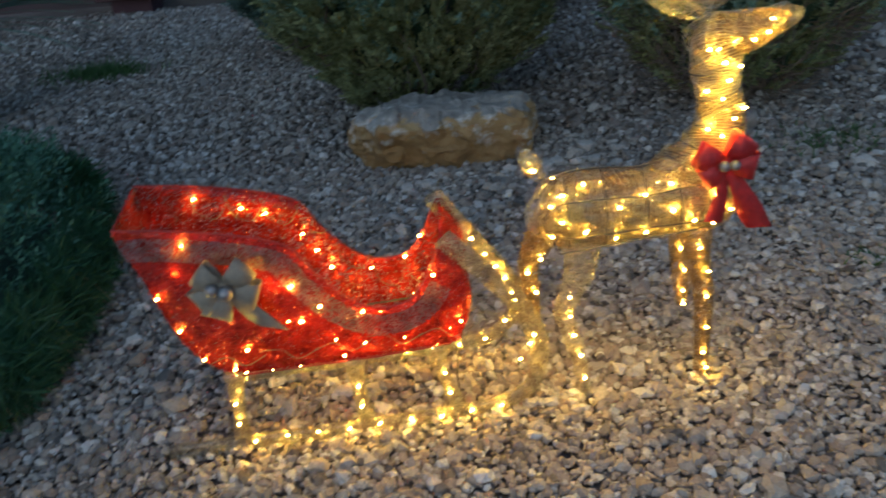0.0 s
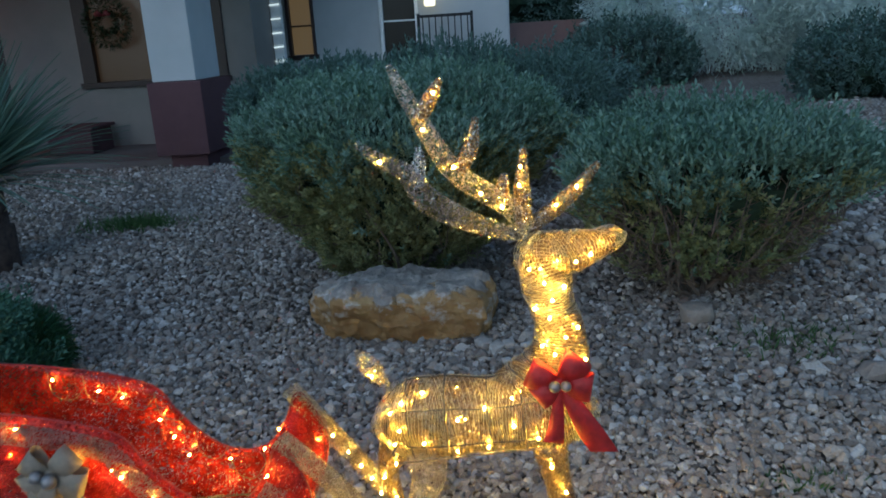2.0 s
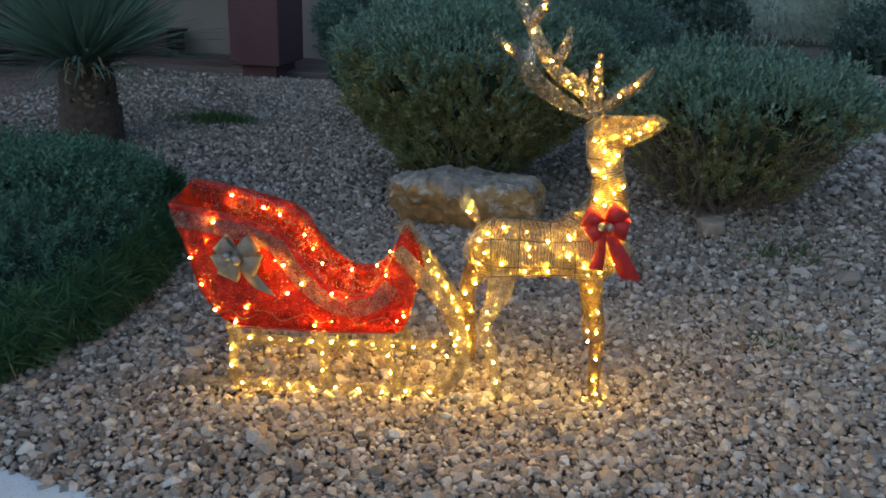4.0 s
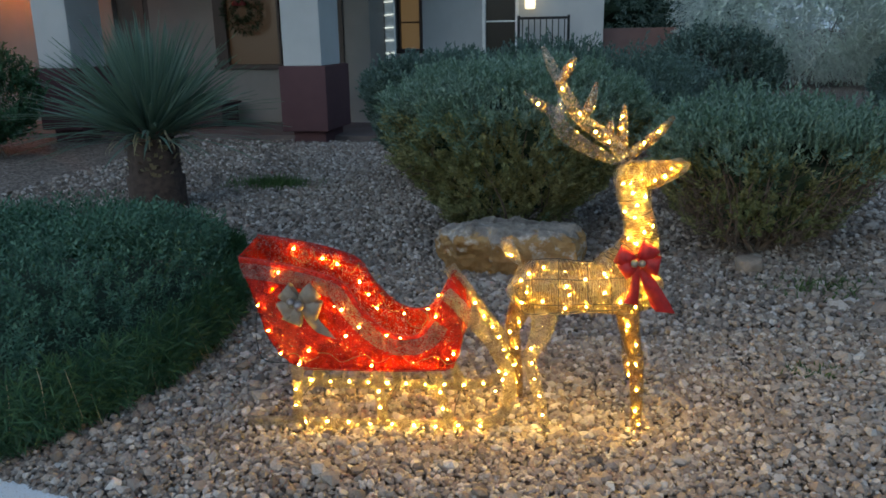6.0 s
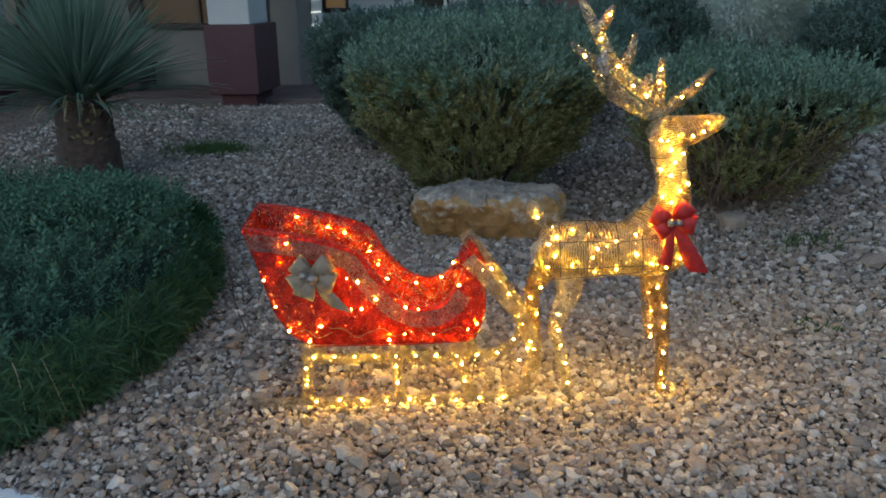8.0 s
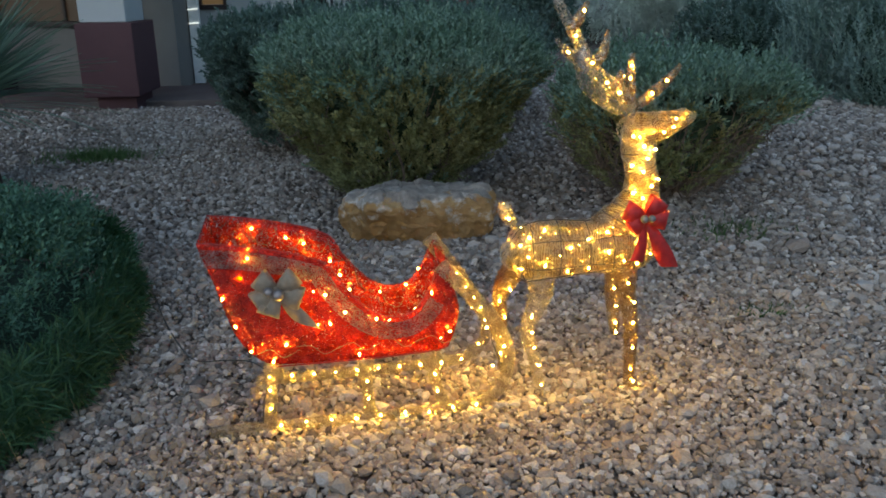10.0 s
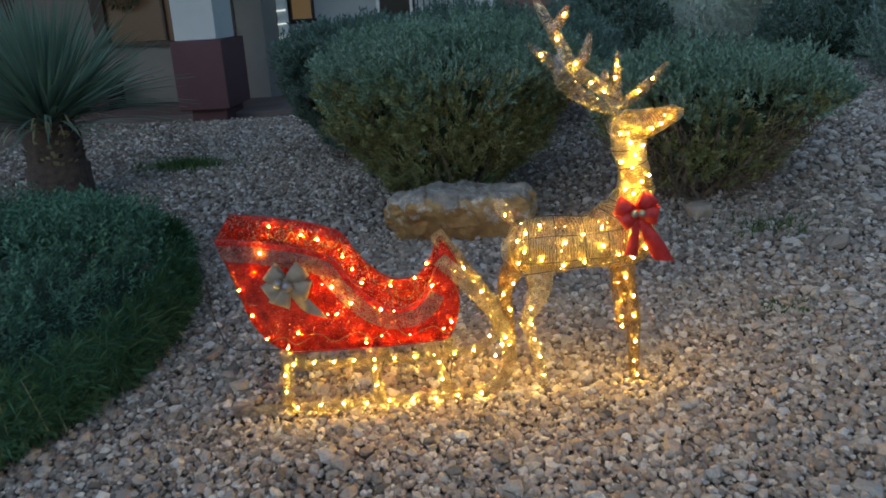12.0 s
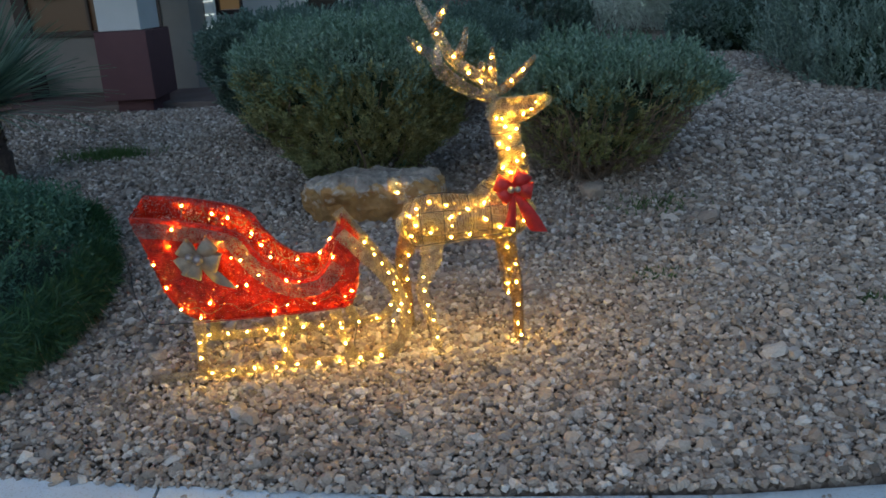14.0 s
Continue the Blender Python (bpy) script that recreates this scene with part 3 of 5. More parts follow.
    for s in (-1, 1):
        loft(bm, [(-4.62, WALL_Y - 0.19, 2.02, 0.015, 0.015), (-4.62 + 0.06 * s, WALL_Y - 0.2, 2.05, 0.04, 0.02), (-4.62 + 0.11 * s, WALL_Y - 0.19, 2.03, 0.02, 0.01)], n=8)
    part("bow", bm, DULL_RED, wreath, "small red bow", True)


build_house()

# ---------------------------------------------------------------- plants


def sprig(leaves, length, leaf, wide, rng, droop=0.0, steep=(0.4, 1.1)):
    """A twig tip along z with leaves set round it: verts, quads."""
    v, f = [], []
    for k in range(leaves):
        h = length * (0.1 + 0.9 * k / leaves)
        a = 2.4 * k + rng.uniform(-0.4, 0.4)
        lift = rng.uniform(*steep)
        out = np.array((math.cos(a) * math.cos(lift), math.sin(a) * math.cos(lift), math.sin(lift) - droop))
        side = np.array((-math.sin(a), math.cos(a), 0)) * wide * 0.5
        p = np.array((0, 0, h))
        i = len(v)
        v += [p - side * 0.4, p + out * leaf * 0.5 - side, p + out * leaf, p + out * leaf * 0.5 + side]
        f.append((i, i + 1, i + 2, i + 3))
    return np.array(v), np.array(f)


def lump_points(lumps, n, rng, depth=0.25, low=-0.9):
    """Places on and just under the skin of joined uneven ellipsoids, and the ways outwards."""
    P, W = [], []
    size = np.array([r[0] * r[1] + r[0] * r[2] + r[1] * r[2] for c, r in lumps])
    for k, (c, r) in enumerate(lumps):
        m = int(n * size[k] / size.sum())
        d = rng.normal(size=(m, 3))
        d /= np.linalg.norm(d, axis=1)[:, None]
        d = d[d[:, 2] > low]
        wob = np.array([noise.noise(Vector(tuple(q * 2.2 + 7 * k))) * 0.15 + noise.noise(Vector(tuple(q * 5.5 + 3 * k))) * 0.13 + noise.noise(Vector(tuple(q * 11.0 + k))) * 0.11 for q in d])
        s = (1 + wob) * (1 - depth * rng.random(len(d)) ** 2) * (1 - 0.3 * np.clip(-d[:, 2], 0, 1))
        blunt = np.sign(d) * np.abs(d) ** 0.85
        p = np.array(c) + blunt * np.array(r) * s[:, None]
        inside = np.zeros(len(p), bool)
        for j, (c2, r2) in enumerate(lumps):
            if j != k:
                inside |= (((p - np.array(c2)) / np.array(r2)) ** 2).sum(1) < 0.6
        w = d / np.array(r)
        P.append(p[~inside])
        W.append(w[~inside] / np.linalg.norm(w[~inside], axis=1)[:, None])
    return np.concatenate(P), np.concatenate(W)


def shrub(name, label, lumps, count, leaf, wide, length, material, seed, up=0.6, stems=14, per=9, category="shrub", low=-0.9, foot=None, steep=(0.4, 1.1), core=0.0):
    rng = np.random.default_rng(seed)
    top = thing(name, label, category)
    P, W = lump_points(lumps, count, rng, low=low)
    high = (W[:, 2] > 0.55) & (rng.random(len(P)) < 0.10)
    P[high, 2] += rng.uniform(0.2, 0.75, int(high.sum())) * length
    way = W * (1 - up) + np.array((0, 0, up)) + rng.normal(0, 0.2, P.shape)
    vs, fs, base = [], [], 0
    pick = rng.integers(0, 5, len(P))
    for k in range(5):
        t, f = sprig(per, length, leaf, wide, rng, 0.0, steep)
        m = pick == k
        s = rng.uniform(0.7, 1.35, int(m.sum()))[:, None].repeat(3, 1)
        v, q = scatter(t, f, P[m], turns_along(way[m], rng), s)
        vs.append(v)
        fs.append(q + base)
        base += len(v)
    leaves = hang(new("foliage", mesh_np("foliage", np.concatenate(vs), np.concatenate(fs), material)), top)
    tagged(leaves, kind="stuff")
    # dark solid cores stand in for the shade between the leaves
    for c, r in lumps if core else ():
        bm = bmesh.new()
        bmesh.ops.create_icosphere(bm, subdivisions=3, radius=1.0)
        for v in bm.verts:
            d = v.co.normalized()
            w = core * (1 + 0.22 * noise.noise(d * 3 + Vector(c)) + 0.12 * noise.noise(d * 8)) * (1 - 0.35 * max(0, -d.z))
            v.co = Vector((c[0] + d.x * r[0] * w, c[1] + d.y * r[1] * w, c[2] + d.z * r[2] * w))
        part("inner_mass", bm, INNER, top, "dark solid filler for the shade inside the leaves")
    mid = np.mean([c for c, r in lumps], axis=0) if foot is None else np.array(foot)
    g = float(lie(mid[0], mid[1]))
    for k in range(stems):
        c, r = lumps[k % len(lumps)]
        a = rng.uniform(0, 2 * math.pi)
        end = np.array(c) + np.array(r) * np.array((math.cos(a) * 0.7, math.sin(a) * 0.7, rng.uniform(-0.2, 0.5)))
        start = np.array((mid[0] + rng.normal(0, 0.12) + 0.3 * (end[0] - mid[0]), mid[1] + rng.normal(0, 0.12) + 0.3 * (end[1] - mid[1]), g - 0.03))
        bend = (start + end) / 2 + rng.normal(0, 0.07, 3)
        bm = rod(bmesh.new(), spline([start, bend, end], 5), rng.uniform(0.008, 0.02), 5, 0.003)
        for s in range(5):
            t0 = start + (end - start) * rng.uniform(0.25, 0.9)
            rod(bm, spline([t0, t0 + rng.normal(0, 0.08, 3) + (0, 0, 0.06), t0 + rng.normal(0, 0.16, 3) + (0, 0, 0.14)], 3), 0.005, 4, 0.0015)
        part("stem", bm, TWIG, top)
    return top


def clipped_bush(label, mid, rx, ry, rim_z, top_z, foot, tops, sides, top_leaf, side_leaf, seed, leaf=0.027, wide=0.0105, twigs=120, gaps=0.22):
    """A flat-topped bush: upright leafy spires on top, older sparser leaves, olive ones tinted warm as if lit, on
    flanks that draw in to a narrow foot.
    """
    rng = np.random.default_rng(seed)
    top = thing("sage_bush", label, "shrub")
    cx, cy = mid
    fx, fy, fk = foot
    g = float(lie(fx, fy))

    def edge(a, h):
        """Place on the flank at angle a and height h, 0 at the foot and 1 at the rim."""
        q = Vector((1.7 * math.cos(a), 1.7 * math.sin(a), 1.3 * h + seed))
        w = 1 + 0.20 * noise.noise(q) + (0.17 * noise.noise(q * 2.6) + 0.13 * noise.noise(q * 6)) * (1.25 - 0.6 * h)
        k = (fk + (1 - fk) * h ** 0.75) * w
        ca, sa = (math.copysign(abs(c) ** 0.8, c) for c in (math.cos(a), math.sin(a)))
        return np.array((fx + (cx - fx) * h + rx * k * ca, fy + (cy - fy) * h + ry * k * sa, g + 0.06 + (rim_z - g - 0.06) * h))

    P, W = [], []
    for _ in range(tops):
        u, a = math.sqrt(rng.random()), rng.uniform(0, 2 * math.pi)
        p = np.array((cx, cy, 0)) + (edge(a, 1.0) - (cx, cy, 0)) * (u, u, 0)
        q = Vector((p[0] * 2.6, p[1] * 2.6, seed))
        p[2] = rim_z + (top_z - rim_z) * (1 - u ** 3) + 0.07 * noise.noise(q) + 0.05 * noise.noise(q * 3) - 0.05 * rng.random() ** 2
        if rng.random() < 0.12:
            p[2] += rng.uniform(0.03, 0.09)
        P.append(p)
        W.append(np.array((math.cos(a) * 0.5 * u * u, math.sin(a) * 0.5 * u * u, 1.0)))
    Q, V = [], []
    while len(Q) < sides:
        a, h = rng.uniform(0, 2 * math.pi), rng.random() ** 0.6
        if noise.noise(Vector((3.2 * math.cos(a), 3.2 * math.sin(a), 3.5 * h + 2 * seed))) > gaps and rng.random() < 0.85:
            continue
        p = edge(a, h)
        p[:2] += (np.array((fx, fy)) - p[:2]) * 0.22 * rng.random() ** 2
        young = rng.random() < max(0.0, (h - 0.62) / 0.38) * 0.75 + 0.04
        (P if young else Q).append(p)
        (W if young else V).append(np.array((math.cos(a) * 0.8, math.sin(a) * 0.8, 0.65)))
    for name, pts, ways, mat, length, note in (("foliage", P, W, top_leaf, 0.10, ""), ("lower_foliage", Q, V, side_leaf, 0.085, "older flank leaves, the olive ones tinted with warm light")):
        pts, ways = np.array(pts), np.array(ways) + rng.normal(0, 0.2, (len(pts), 3))
        pick = rng.integers(0, 5, len(pts))
        vs, fs, base = [], [], 0
        for k in range(5):
            t, f = sprig(13, length, leaf, wide, rng, 0.0, (0.65, 1.25))
            m = pick == k
            v, q = scatter(t, f, pts[m], turns_along(ways[m], rng), rng.uniform(0.7, 1.3, (int(m.sum()), 1)).repeat(3, 1))
            vs.append(v)
            fs.append(q + base)
            base += len(v)
        tagged(hang(new(name, mesh_np(name, np.concatenate(vs), np.concatenate(fs), mat)), top), note, kind="stuff")
    # dark filler: the shade inside the bush as a near-black shape
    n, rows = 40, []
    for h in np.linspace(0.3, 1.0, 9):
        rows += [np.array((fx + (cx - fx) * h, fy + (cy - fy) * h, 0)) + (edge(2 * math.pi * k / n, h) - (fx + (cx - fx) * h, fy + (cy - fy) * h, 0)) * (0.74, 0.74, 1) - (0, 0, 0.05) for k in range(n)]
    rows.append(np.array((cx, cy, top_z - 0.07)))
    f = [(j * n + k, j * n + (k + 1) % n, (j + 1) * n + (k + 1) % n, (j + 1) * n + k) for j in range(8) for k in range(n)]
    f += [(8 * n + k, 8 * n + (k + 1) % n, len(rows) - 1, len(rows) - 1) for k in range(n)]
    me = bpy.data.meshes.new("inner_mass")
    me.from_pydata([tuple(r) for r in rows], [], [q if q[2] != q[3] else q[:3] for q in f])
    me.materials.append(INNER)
    tagged(hang(new("inner_mass", me), top), "dark solid filler for the shade inside the leaves")
    for k in range(22):
        a = rng.uniform(0, 2 * math.pi)
        start = np.array((fx + rng.normal(0, 0.09), fy + rng.normal(0, 0.09), g - 0.03))
        end = edge(a, rng.uniform(0.55, 0.95))
        bend = (start + end) / 2 + rng.normal(0, 0.05, 3)
        part("stem", rod(bmesh.new(), spline([start, bend, end], 5), rng.uniform(0.007, 0.016), 5, 0.003), TWIG, top)
    bm = bmesh.new()
    for k in range(twigs):
        a, h = rng.uniform(0, 2 * math.pi), rng.uniform(0.1, 0.8)
        p = edge(a, h)
        o = np.array((math.cos(a), math.sin(a), 0))
        q = p - o * 0.12 - (0, 0, 0.05)
        rod(bm, spline([q, q + (p - q) * 0.6 + rng.normal(0, 0.04, 3), p + (0, 0, 0.10) + rng.normal(0, 0.06, 3)], 3), 0.0045, 4, 0.0015)
    tagged(part("twig_mass", bm, TWIG, top), "bare tangled brown twigs", kind="stuff")
    return top


clipped_bush("flat-topped grey-green sage bush with olive flanks behind the boulder", (0.0, 4.22), 0.80, 0.74, 1.09, 1.26, (-0.08, 4.3, 0.36), 6000, 7500, SHRUB_LEAF, WARM_OLIVE_LEAF, 11)
clipped_bush("low wide sage bush with twiggy brown flanks on the bank", (1.42, 3.42), 0.60, 0.48, 0.97, 1.09, (1.38, 3.52, 0.42), 4200, 1700, SHRUB_LEAF, WARM_OLIVE_LEAF, 12, twigs=900, gaps=-0.04)
clipped_bush("darker sage bush standing close to the porch path", (-0.78, 6.05), 0.74, 0.62, 1.10, 1.27, (-0.75, 6.05, 0.45), 3600, 4200, BACK_LEAF, BACK_LEAF, 10, 0.034, 0.013, 60)
shrub("sage_bush", "dusky sage bush behind the flat-topped one", [((0.1, 6.3, 0.98), (0.6, 0.65, 0.42)), ((0.7, 6.1, 0.9), (0.6, 0.6, 0.4))], 4000, 0.034, 0.013, 0.12, BACK_LEAF, 24, up=0.74, per=12, steep=(0.75, 1.25), core=0.78, stems=12)
shrub("sage_bush", "dusky grey-green bush by the rocky strip", [((4.9, 6.2, 0.95), (1.15, 1.2, 0.76)), ((5.9, 5.6, 0.9), (0.9, 1.0, 0.6)), ((4.6, 5.7, 0.7), (0.8, 0.7, 0.42))], 9000, 0.045, 0.016, 0.14, HAZE_LEAF, 13, up=0.75, stems=16, core=0.7, per=12, steep=(0.7, 1.25))
shrub("dark_bush", "dark rounded bush before the garden wall", [((2.35, 12.4, 0.85), (0.95, 0.8, 0.62))], 2600, 0.06, 0.03, 0.15, BACK_LEAF, 14, stems=8)
shrub("sage_bush", "green bush in front of the white wing", [((0.1, 8.6, 0.7), (0.9, 0.7, 0.45)), ((1.2, 9.3, 0.7), (0.8, 0.7, 0.45))], 3600, 0.05, 0.022, 0.13, BACK_LEAF, 15, stems=10)
shrub("dark_bush", "dark green bush beside the porch", [((-6.75, 7.3, 0.8), (0.7, 0.6, 0.62))], 2600, 0.05, 0.022, 0.12, HEDGE_LEAF, 16, stems=8)
shrub("dark_bush", "dark dusky bush at the foot of the pale trees", [((4.5, 9.2, 0.85), (0.75, 0.6, 0.5)), ((5.2, 9.6, 0.8), (0.6, 0.5, 0.42))], 3000, 0.05, 0.022, 0.13, BACK_LEAF, 25, stems=8, core=0.75)
for x, y, k, n, sd in ((3.7, 13.4, 0.95, 9000, 17), (6.3, 12.6, 1.05, 9000, 18), (9.2, 11.8, 1.15, 6000, 19), (7.2, 17.5, 1.7, 7000, 20), (11.5, 15.0, 1.7, 6000, 21), (14.5, 20.0, 2.2, 5000, 23)):
    shrub("desert_tree", "pale grey-green weeping desert tree with thin leaning trunks", [((x, y, 1.9 * k), (1.3 * k, 1.0 * k, 1.15 * k)), ((x + 0.9 * k, y + 0.3, 1.6 * k), (0.9 * k, 0.9 * k, 0.9 * k)), ((x - 0.8 * k, y, 2.1 * k), (0.9 * k, 0.9 * k, 1.0 * k))], n, 0.10, 0.016, 0.40, GREY_LEAF, sd, up=-0.6, stems=10, category="tree")
shrub("desert_tree", "dark leafy tree behind the garden wall", [((0.6, 18.5, 2.4), (2.4, 1.9, 1.9)), ((2.0, 18.8, 1.5), (1.8, 1.6, 1.3))], 6000, 0.10, 0.035, 0.35, BACK_LEAF, 22, up=-0.15, stems=10, core=0.8, category="tree")


def build_hedge():
    rng = np.random.default_rng(41)
    top = thing("low_hedge", "low mounded dark green hedge with drooping needle sprays", "hedge")
    cx, cy = HEDGE_MID
    lumps = [((cx, cy + 0.12, 0.26), (HEDGE_RX - 0.22, HEDGE_RY - 0.22, 0.38)), ((cx + 0.45, cy + 0.35, 0.36), (0.42, 0.62, 0.26)), ((cx - 0.2, cy - 0.1, 0.32), (0.7, 0.8, 0.33))]
    P, W = lump_points(lumps, 15000, rng, 0.10, low=-0.05)
    way = W * 0.7 + np.array((0, 0, 0.6)) + rng.normal(0, 0.3, P.shape)
    # the drooping skirt round the foot
    n = 12000
    a = rng.uniform(-math.pi, math.pi, n)
    h = rng.random(n)
    wob = np.array([0.07 * noise.noise(Vector((2.2 * math.cos(q), 2.2 * math.sin(q), 1.3))) + 0.03 * noise.noise(Vector((9 * math.cos(q), 9 * math.sin(q), 4))) for q in a])
    k = 0.885 + 0.11 * np.sin(math.pi * (0.1 + 0.75 * (1 - h))) + wob
    P2 = np.stack([cx + HEDGE_RX * k * np.cos(a), cy + HEDGE_RY * k * np.sin(a), 0.02 + (0.22 + wob) * h], 1)
    P2[:, 2] += lie(P2[:, 0], P2[:, 1])
    W2 = np.stack([np.cos(a), np.sin(a), 0.5 - 1.3 * (1 - h)], 1) + rng.normal(0, 0.25, (n, 3))
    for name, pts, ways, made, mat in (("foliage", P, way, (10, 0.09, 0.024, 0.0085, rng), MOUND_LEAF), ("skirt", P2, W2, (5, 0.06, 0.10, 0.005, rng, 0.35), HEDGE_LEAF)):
        keep = (pts[:, 2] > lie(pts[:, 0], pts[:, 1]) + 0.015) & (pts[:, 1] > edge_y(pts[:, 0]) - 0.04)
        pts, ways = pts[keep], ways[keep]
        vs, fs, base = [], [], 0
        pick = rng.integers(0, 4, len(pts))
        for q in range(4):
            t, f = sprig(*made)
            m = pick == q
            v, g = scatter(t, f, pts[m], turns_along(ways[m], rng), rng.uniform(0.7, 1.4, (int(m.sum()), 1)).repeat(3, 1))
            vs.append(v)
            fs.append(g + base)
            base += len(v)
        tagged(hang(new(name, mesh_np(name, np.concatenate(vs), np.concatenate(fs), mat)), top), kind="stuff")
    # dark filler mound: the shade inside the hedge, put into its colour
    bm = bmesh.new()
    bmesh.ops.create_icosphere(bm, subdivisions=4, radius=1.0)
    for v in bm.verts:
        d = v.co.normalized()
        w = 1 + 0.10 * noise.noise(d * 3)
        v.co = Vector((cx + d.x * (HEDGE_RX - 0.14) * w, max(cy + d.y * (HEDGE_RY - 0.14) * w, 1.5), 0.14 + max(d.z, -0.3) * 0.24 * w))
    part("inner_mass", bm, INNER, top, "dark solid filler for the shade inside the hedge", True)
    for k in range(40):
        a = rng.uniform(-1.9, 1.3)
        p = np.array((cx + HEDGE_RX * math.cos(a) * 0.98, cy + HEDGE_RY * math.sin(a) * 0.98, rng.uniform(0.22, 0.38)))
        o = np.array((math.cos(a), math.sin(a), 0))
        part("dry_runner", rod(bmesh.new(), spline([p, p + o * 0.05 + (0, 0, -0.05), p + o * 0.09 + (rng.normal(0, 0.02), 0, -0.17)], 4), 0.0022, 4, 0.001), DRY_LEAF, top)


build_hedge()


def build_yucca():
    rng = np.random.default_rng(51)
    x, y = -2.99, 4.85
    g = float(lie(x, y))
    top = thing("yucca", "short trunked yucca with spiky blue-green sword leaves", "yucca")
    bm = bmesh.new()
    rows = [(x, y, g - 0.05, 0.225, 0.225), (x, y, g + 0.02, 0.225, 0.225), (x, y, g + 0.28, 0.222, 0.222), (x, y, g + 0.29, 0.2, 0.2), (x, y, g + 0.5, 0.195, 0.195), (x, y, g + 0.7, 0.13, 0.13)]
    loft(bm, rows, n=30)
    for v in bm.verts:
        d = Vector((v.co.x - x, v.co.y - y, 0))
        v.co += d * 0.10 * noise.noise(v.co * 14)
    part("trunk", bm, TRUNK, top, "cut fibrous brown trunk", True)
    for k in range(90):
        a, h = rng.uniform(0, 2 * math.pi), rng.uniform(0.29, 0.58)
        o = np.array((math.cos(a), math.sin(a), 0))
        p = np.array((x, y, g + h)) + o * 0.19
        bm = bmesh.new()
        s = np.array((-math.sin(a), math.cos(a), 0)) * 0.016
        q = [p - s, p + s, p + s * 0.8 + o * 0.035 + (0, 0, 0.035), p - s * 0.8 + o * 0.035 + (0, 0, 0.035)]
        bm.faces.new([bm.verts.new(c) for c in q])
        part("leaf_stub", bm, DRY_LEAF if k % 3 else TRUNK, top)
    shapes = []
    for k in range(6):
        L, bend = 0.78 + 0.04 * k, 0.02 + 0.05 * k
        bm = bmesh.new()
        rows = []
        for j in range(7):
            t = j / 6
            w = 0.018 * (1 - t) ** 0.7 + 0.0012
            z, o = L * t * (1 - 0.15 * bend * t), bend * L * t * t * 1.2
            rows.append((bm.verts.new((-w, o, z)), bm.verts.new((0, o + 0.004, z)), bm.verts.new((w, o, z))))
        for a, b in zip(rows, rows[1:]):
            bm.faces.new((a[0], a[1], b[1], b[0]))
            bm.faces.new((a[1], a[2], b[2], b[1]))
        shapes.append(mesh_of("leaf", bm, YUCCA_LEAF))
    n = 420
    blade = np.array([(-0.015, 0, 0), (0.015, 0, 0), (0.011, 0.02, 0.5), (-0.011, 0.02, 0.5), (0.001, 0.07, 0.95), (-0.001, 0.07, 0.95)])
    q = rng.random(n) ** 0.7 * radians(70)
    a = rng.uniform(0, 2 * math.pi, n)
    way = np.stack([np.cos(a) * np.sin(q), np.sin(a) * np.sin(q), np.cos(q)], 1)
    v, f = scatter(blade, np.array([[0, 1, 2, 3], [3, 2, 4, 5]]), np.array((x, y, g + 0.6)) + way * 0.06, turns_along(way, rng), rng.uniform(0.65, 0.95, (n, 1)).repeat(3, 1))
    tagged(hang(new("inner_leaves", mesh_np("inner_leaves", v, f, YUCCA_LEAF)), top), kind="stuff")
    for k in range(330):
        u = (k + 0.5) / 330
        a = 2.39996 * k
        tilt = radians(4 + 70 * u ** 0.85 + rng.normal(0, 5))
        me = shapes[min(5, int(u * 6))]
        ob = new("leaf", me)
        ob.parent = top
        s = rng.uniform(0.78, 1.12) * (1.0 if u > 0.35 else 1.05)
        ob.matrix_local = pose(x, y, g + 0.64 - 0.07 * u) @ Euler((0, 0, a)).to_matrix().to_4x4() @ Euler((-tilt, 0, rng.normal(0, 0.2))).to_matrix().to_4x4() @ Matrix.Translation((0, 0.03, 0.06)) @ Matrix.Scale(s, 4)


def dry_curls(top, x, y, g):
    """Short pale curled leaves hanging at the crown's foot."""
    rng = np.random.default_rng(53)
    for k in range(26):
        a = rng.uniform(0, 2 * math.pi)
        o = np.array((math.cos(a), math.sin(a), 0))
        p = np.array((x, y, g + rng.uniform(0.52, 0.66))) + o * 0.2
        L, side = rng.uniform(0.1, 0.24), np.array((-math.sin(a), math.cos(a), 0))
        rows = [(*p, *(side * 0.007)), (*(p + o * L * 0.5 + (0, 0, 0.03)), *(side * 0.008)), (*(p + o * L * 0.9 + (0, 0, -0.02)), *(side * 0.005)), (*(p + o * L + (0, 0, -0.07)), *(side * 0.001))]
        part("dry_leaf", ribbon(bmesh.new(), rows), DRY_LEAF, top, "pale curled dry leaf")


build_yucca()
dry_curls(bpy.data.objects["yucca"], -2.99, 4.85, float(lie(-2.99, 4.85)))


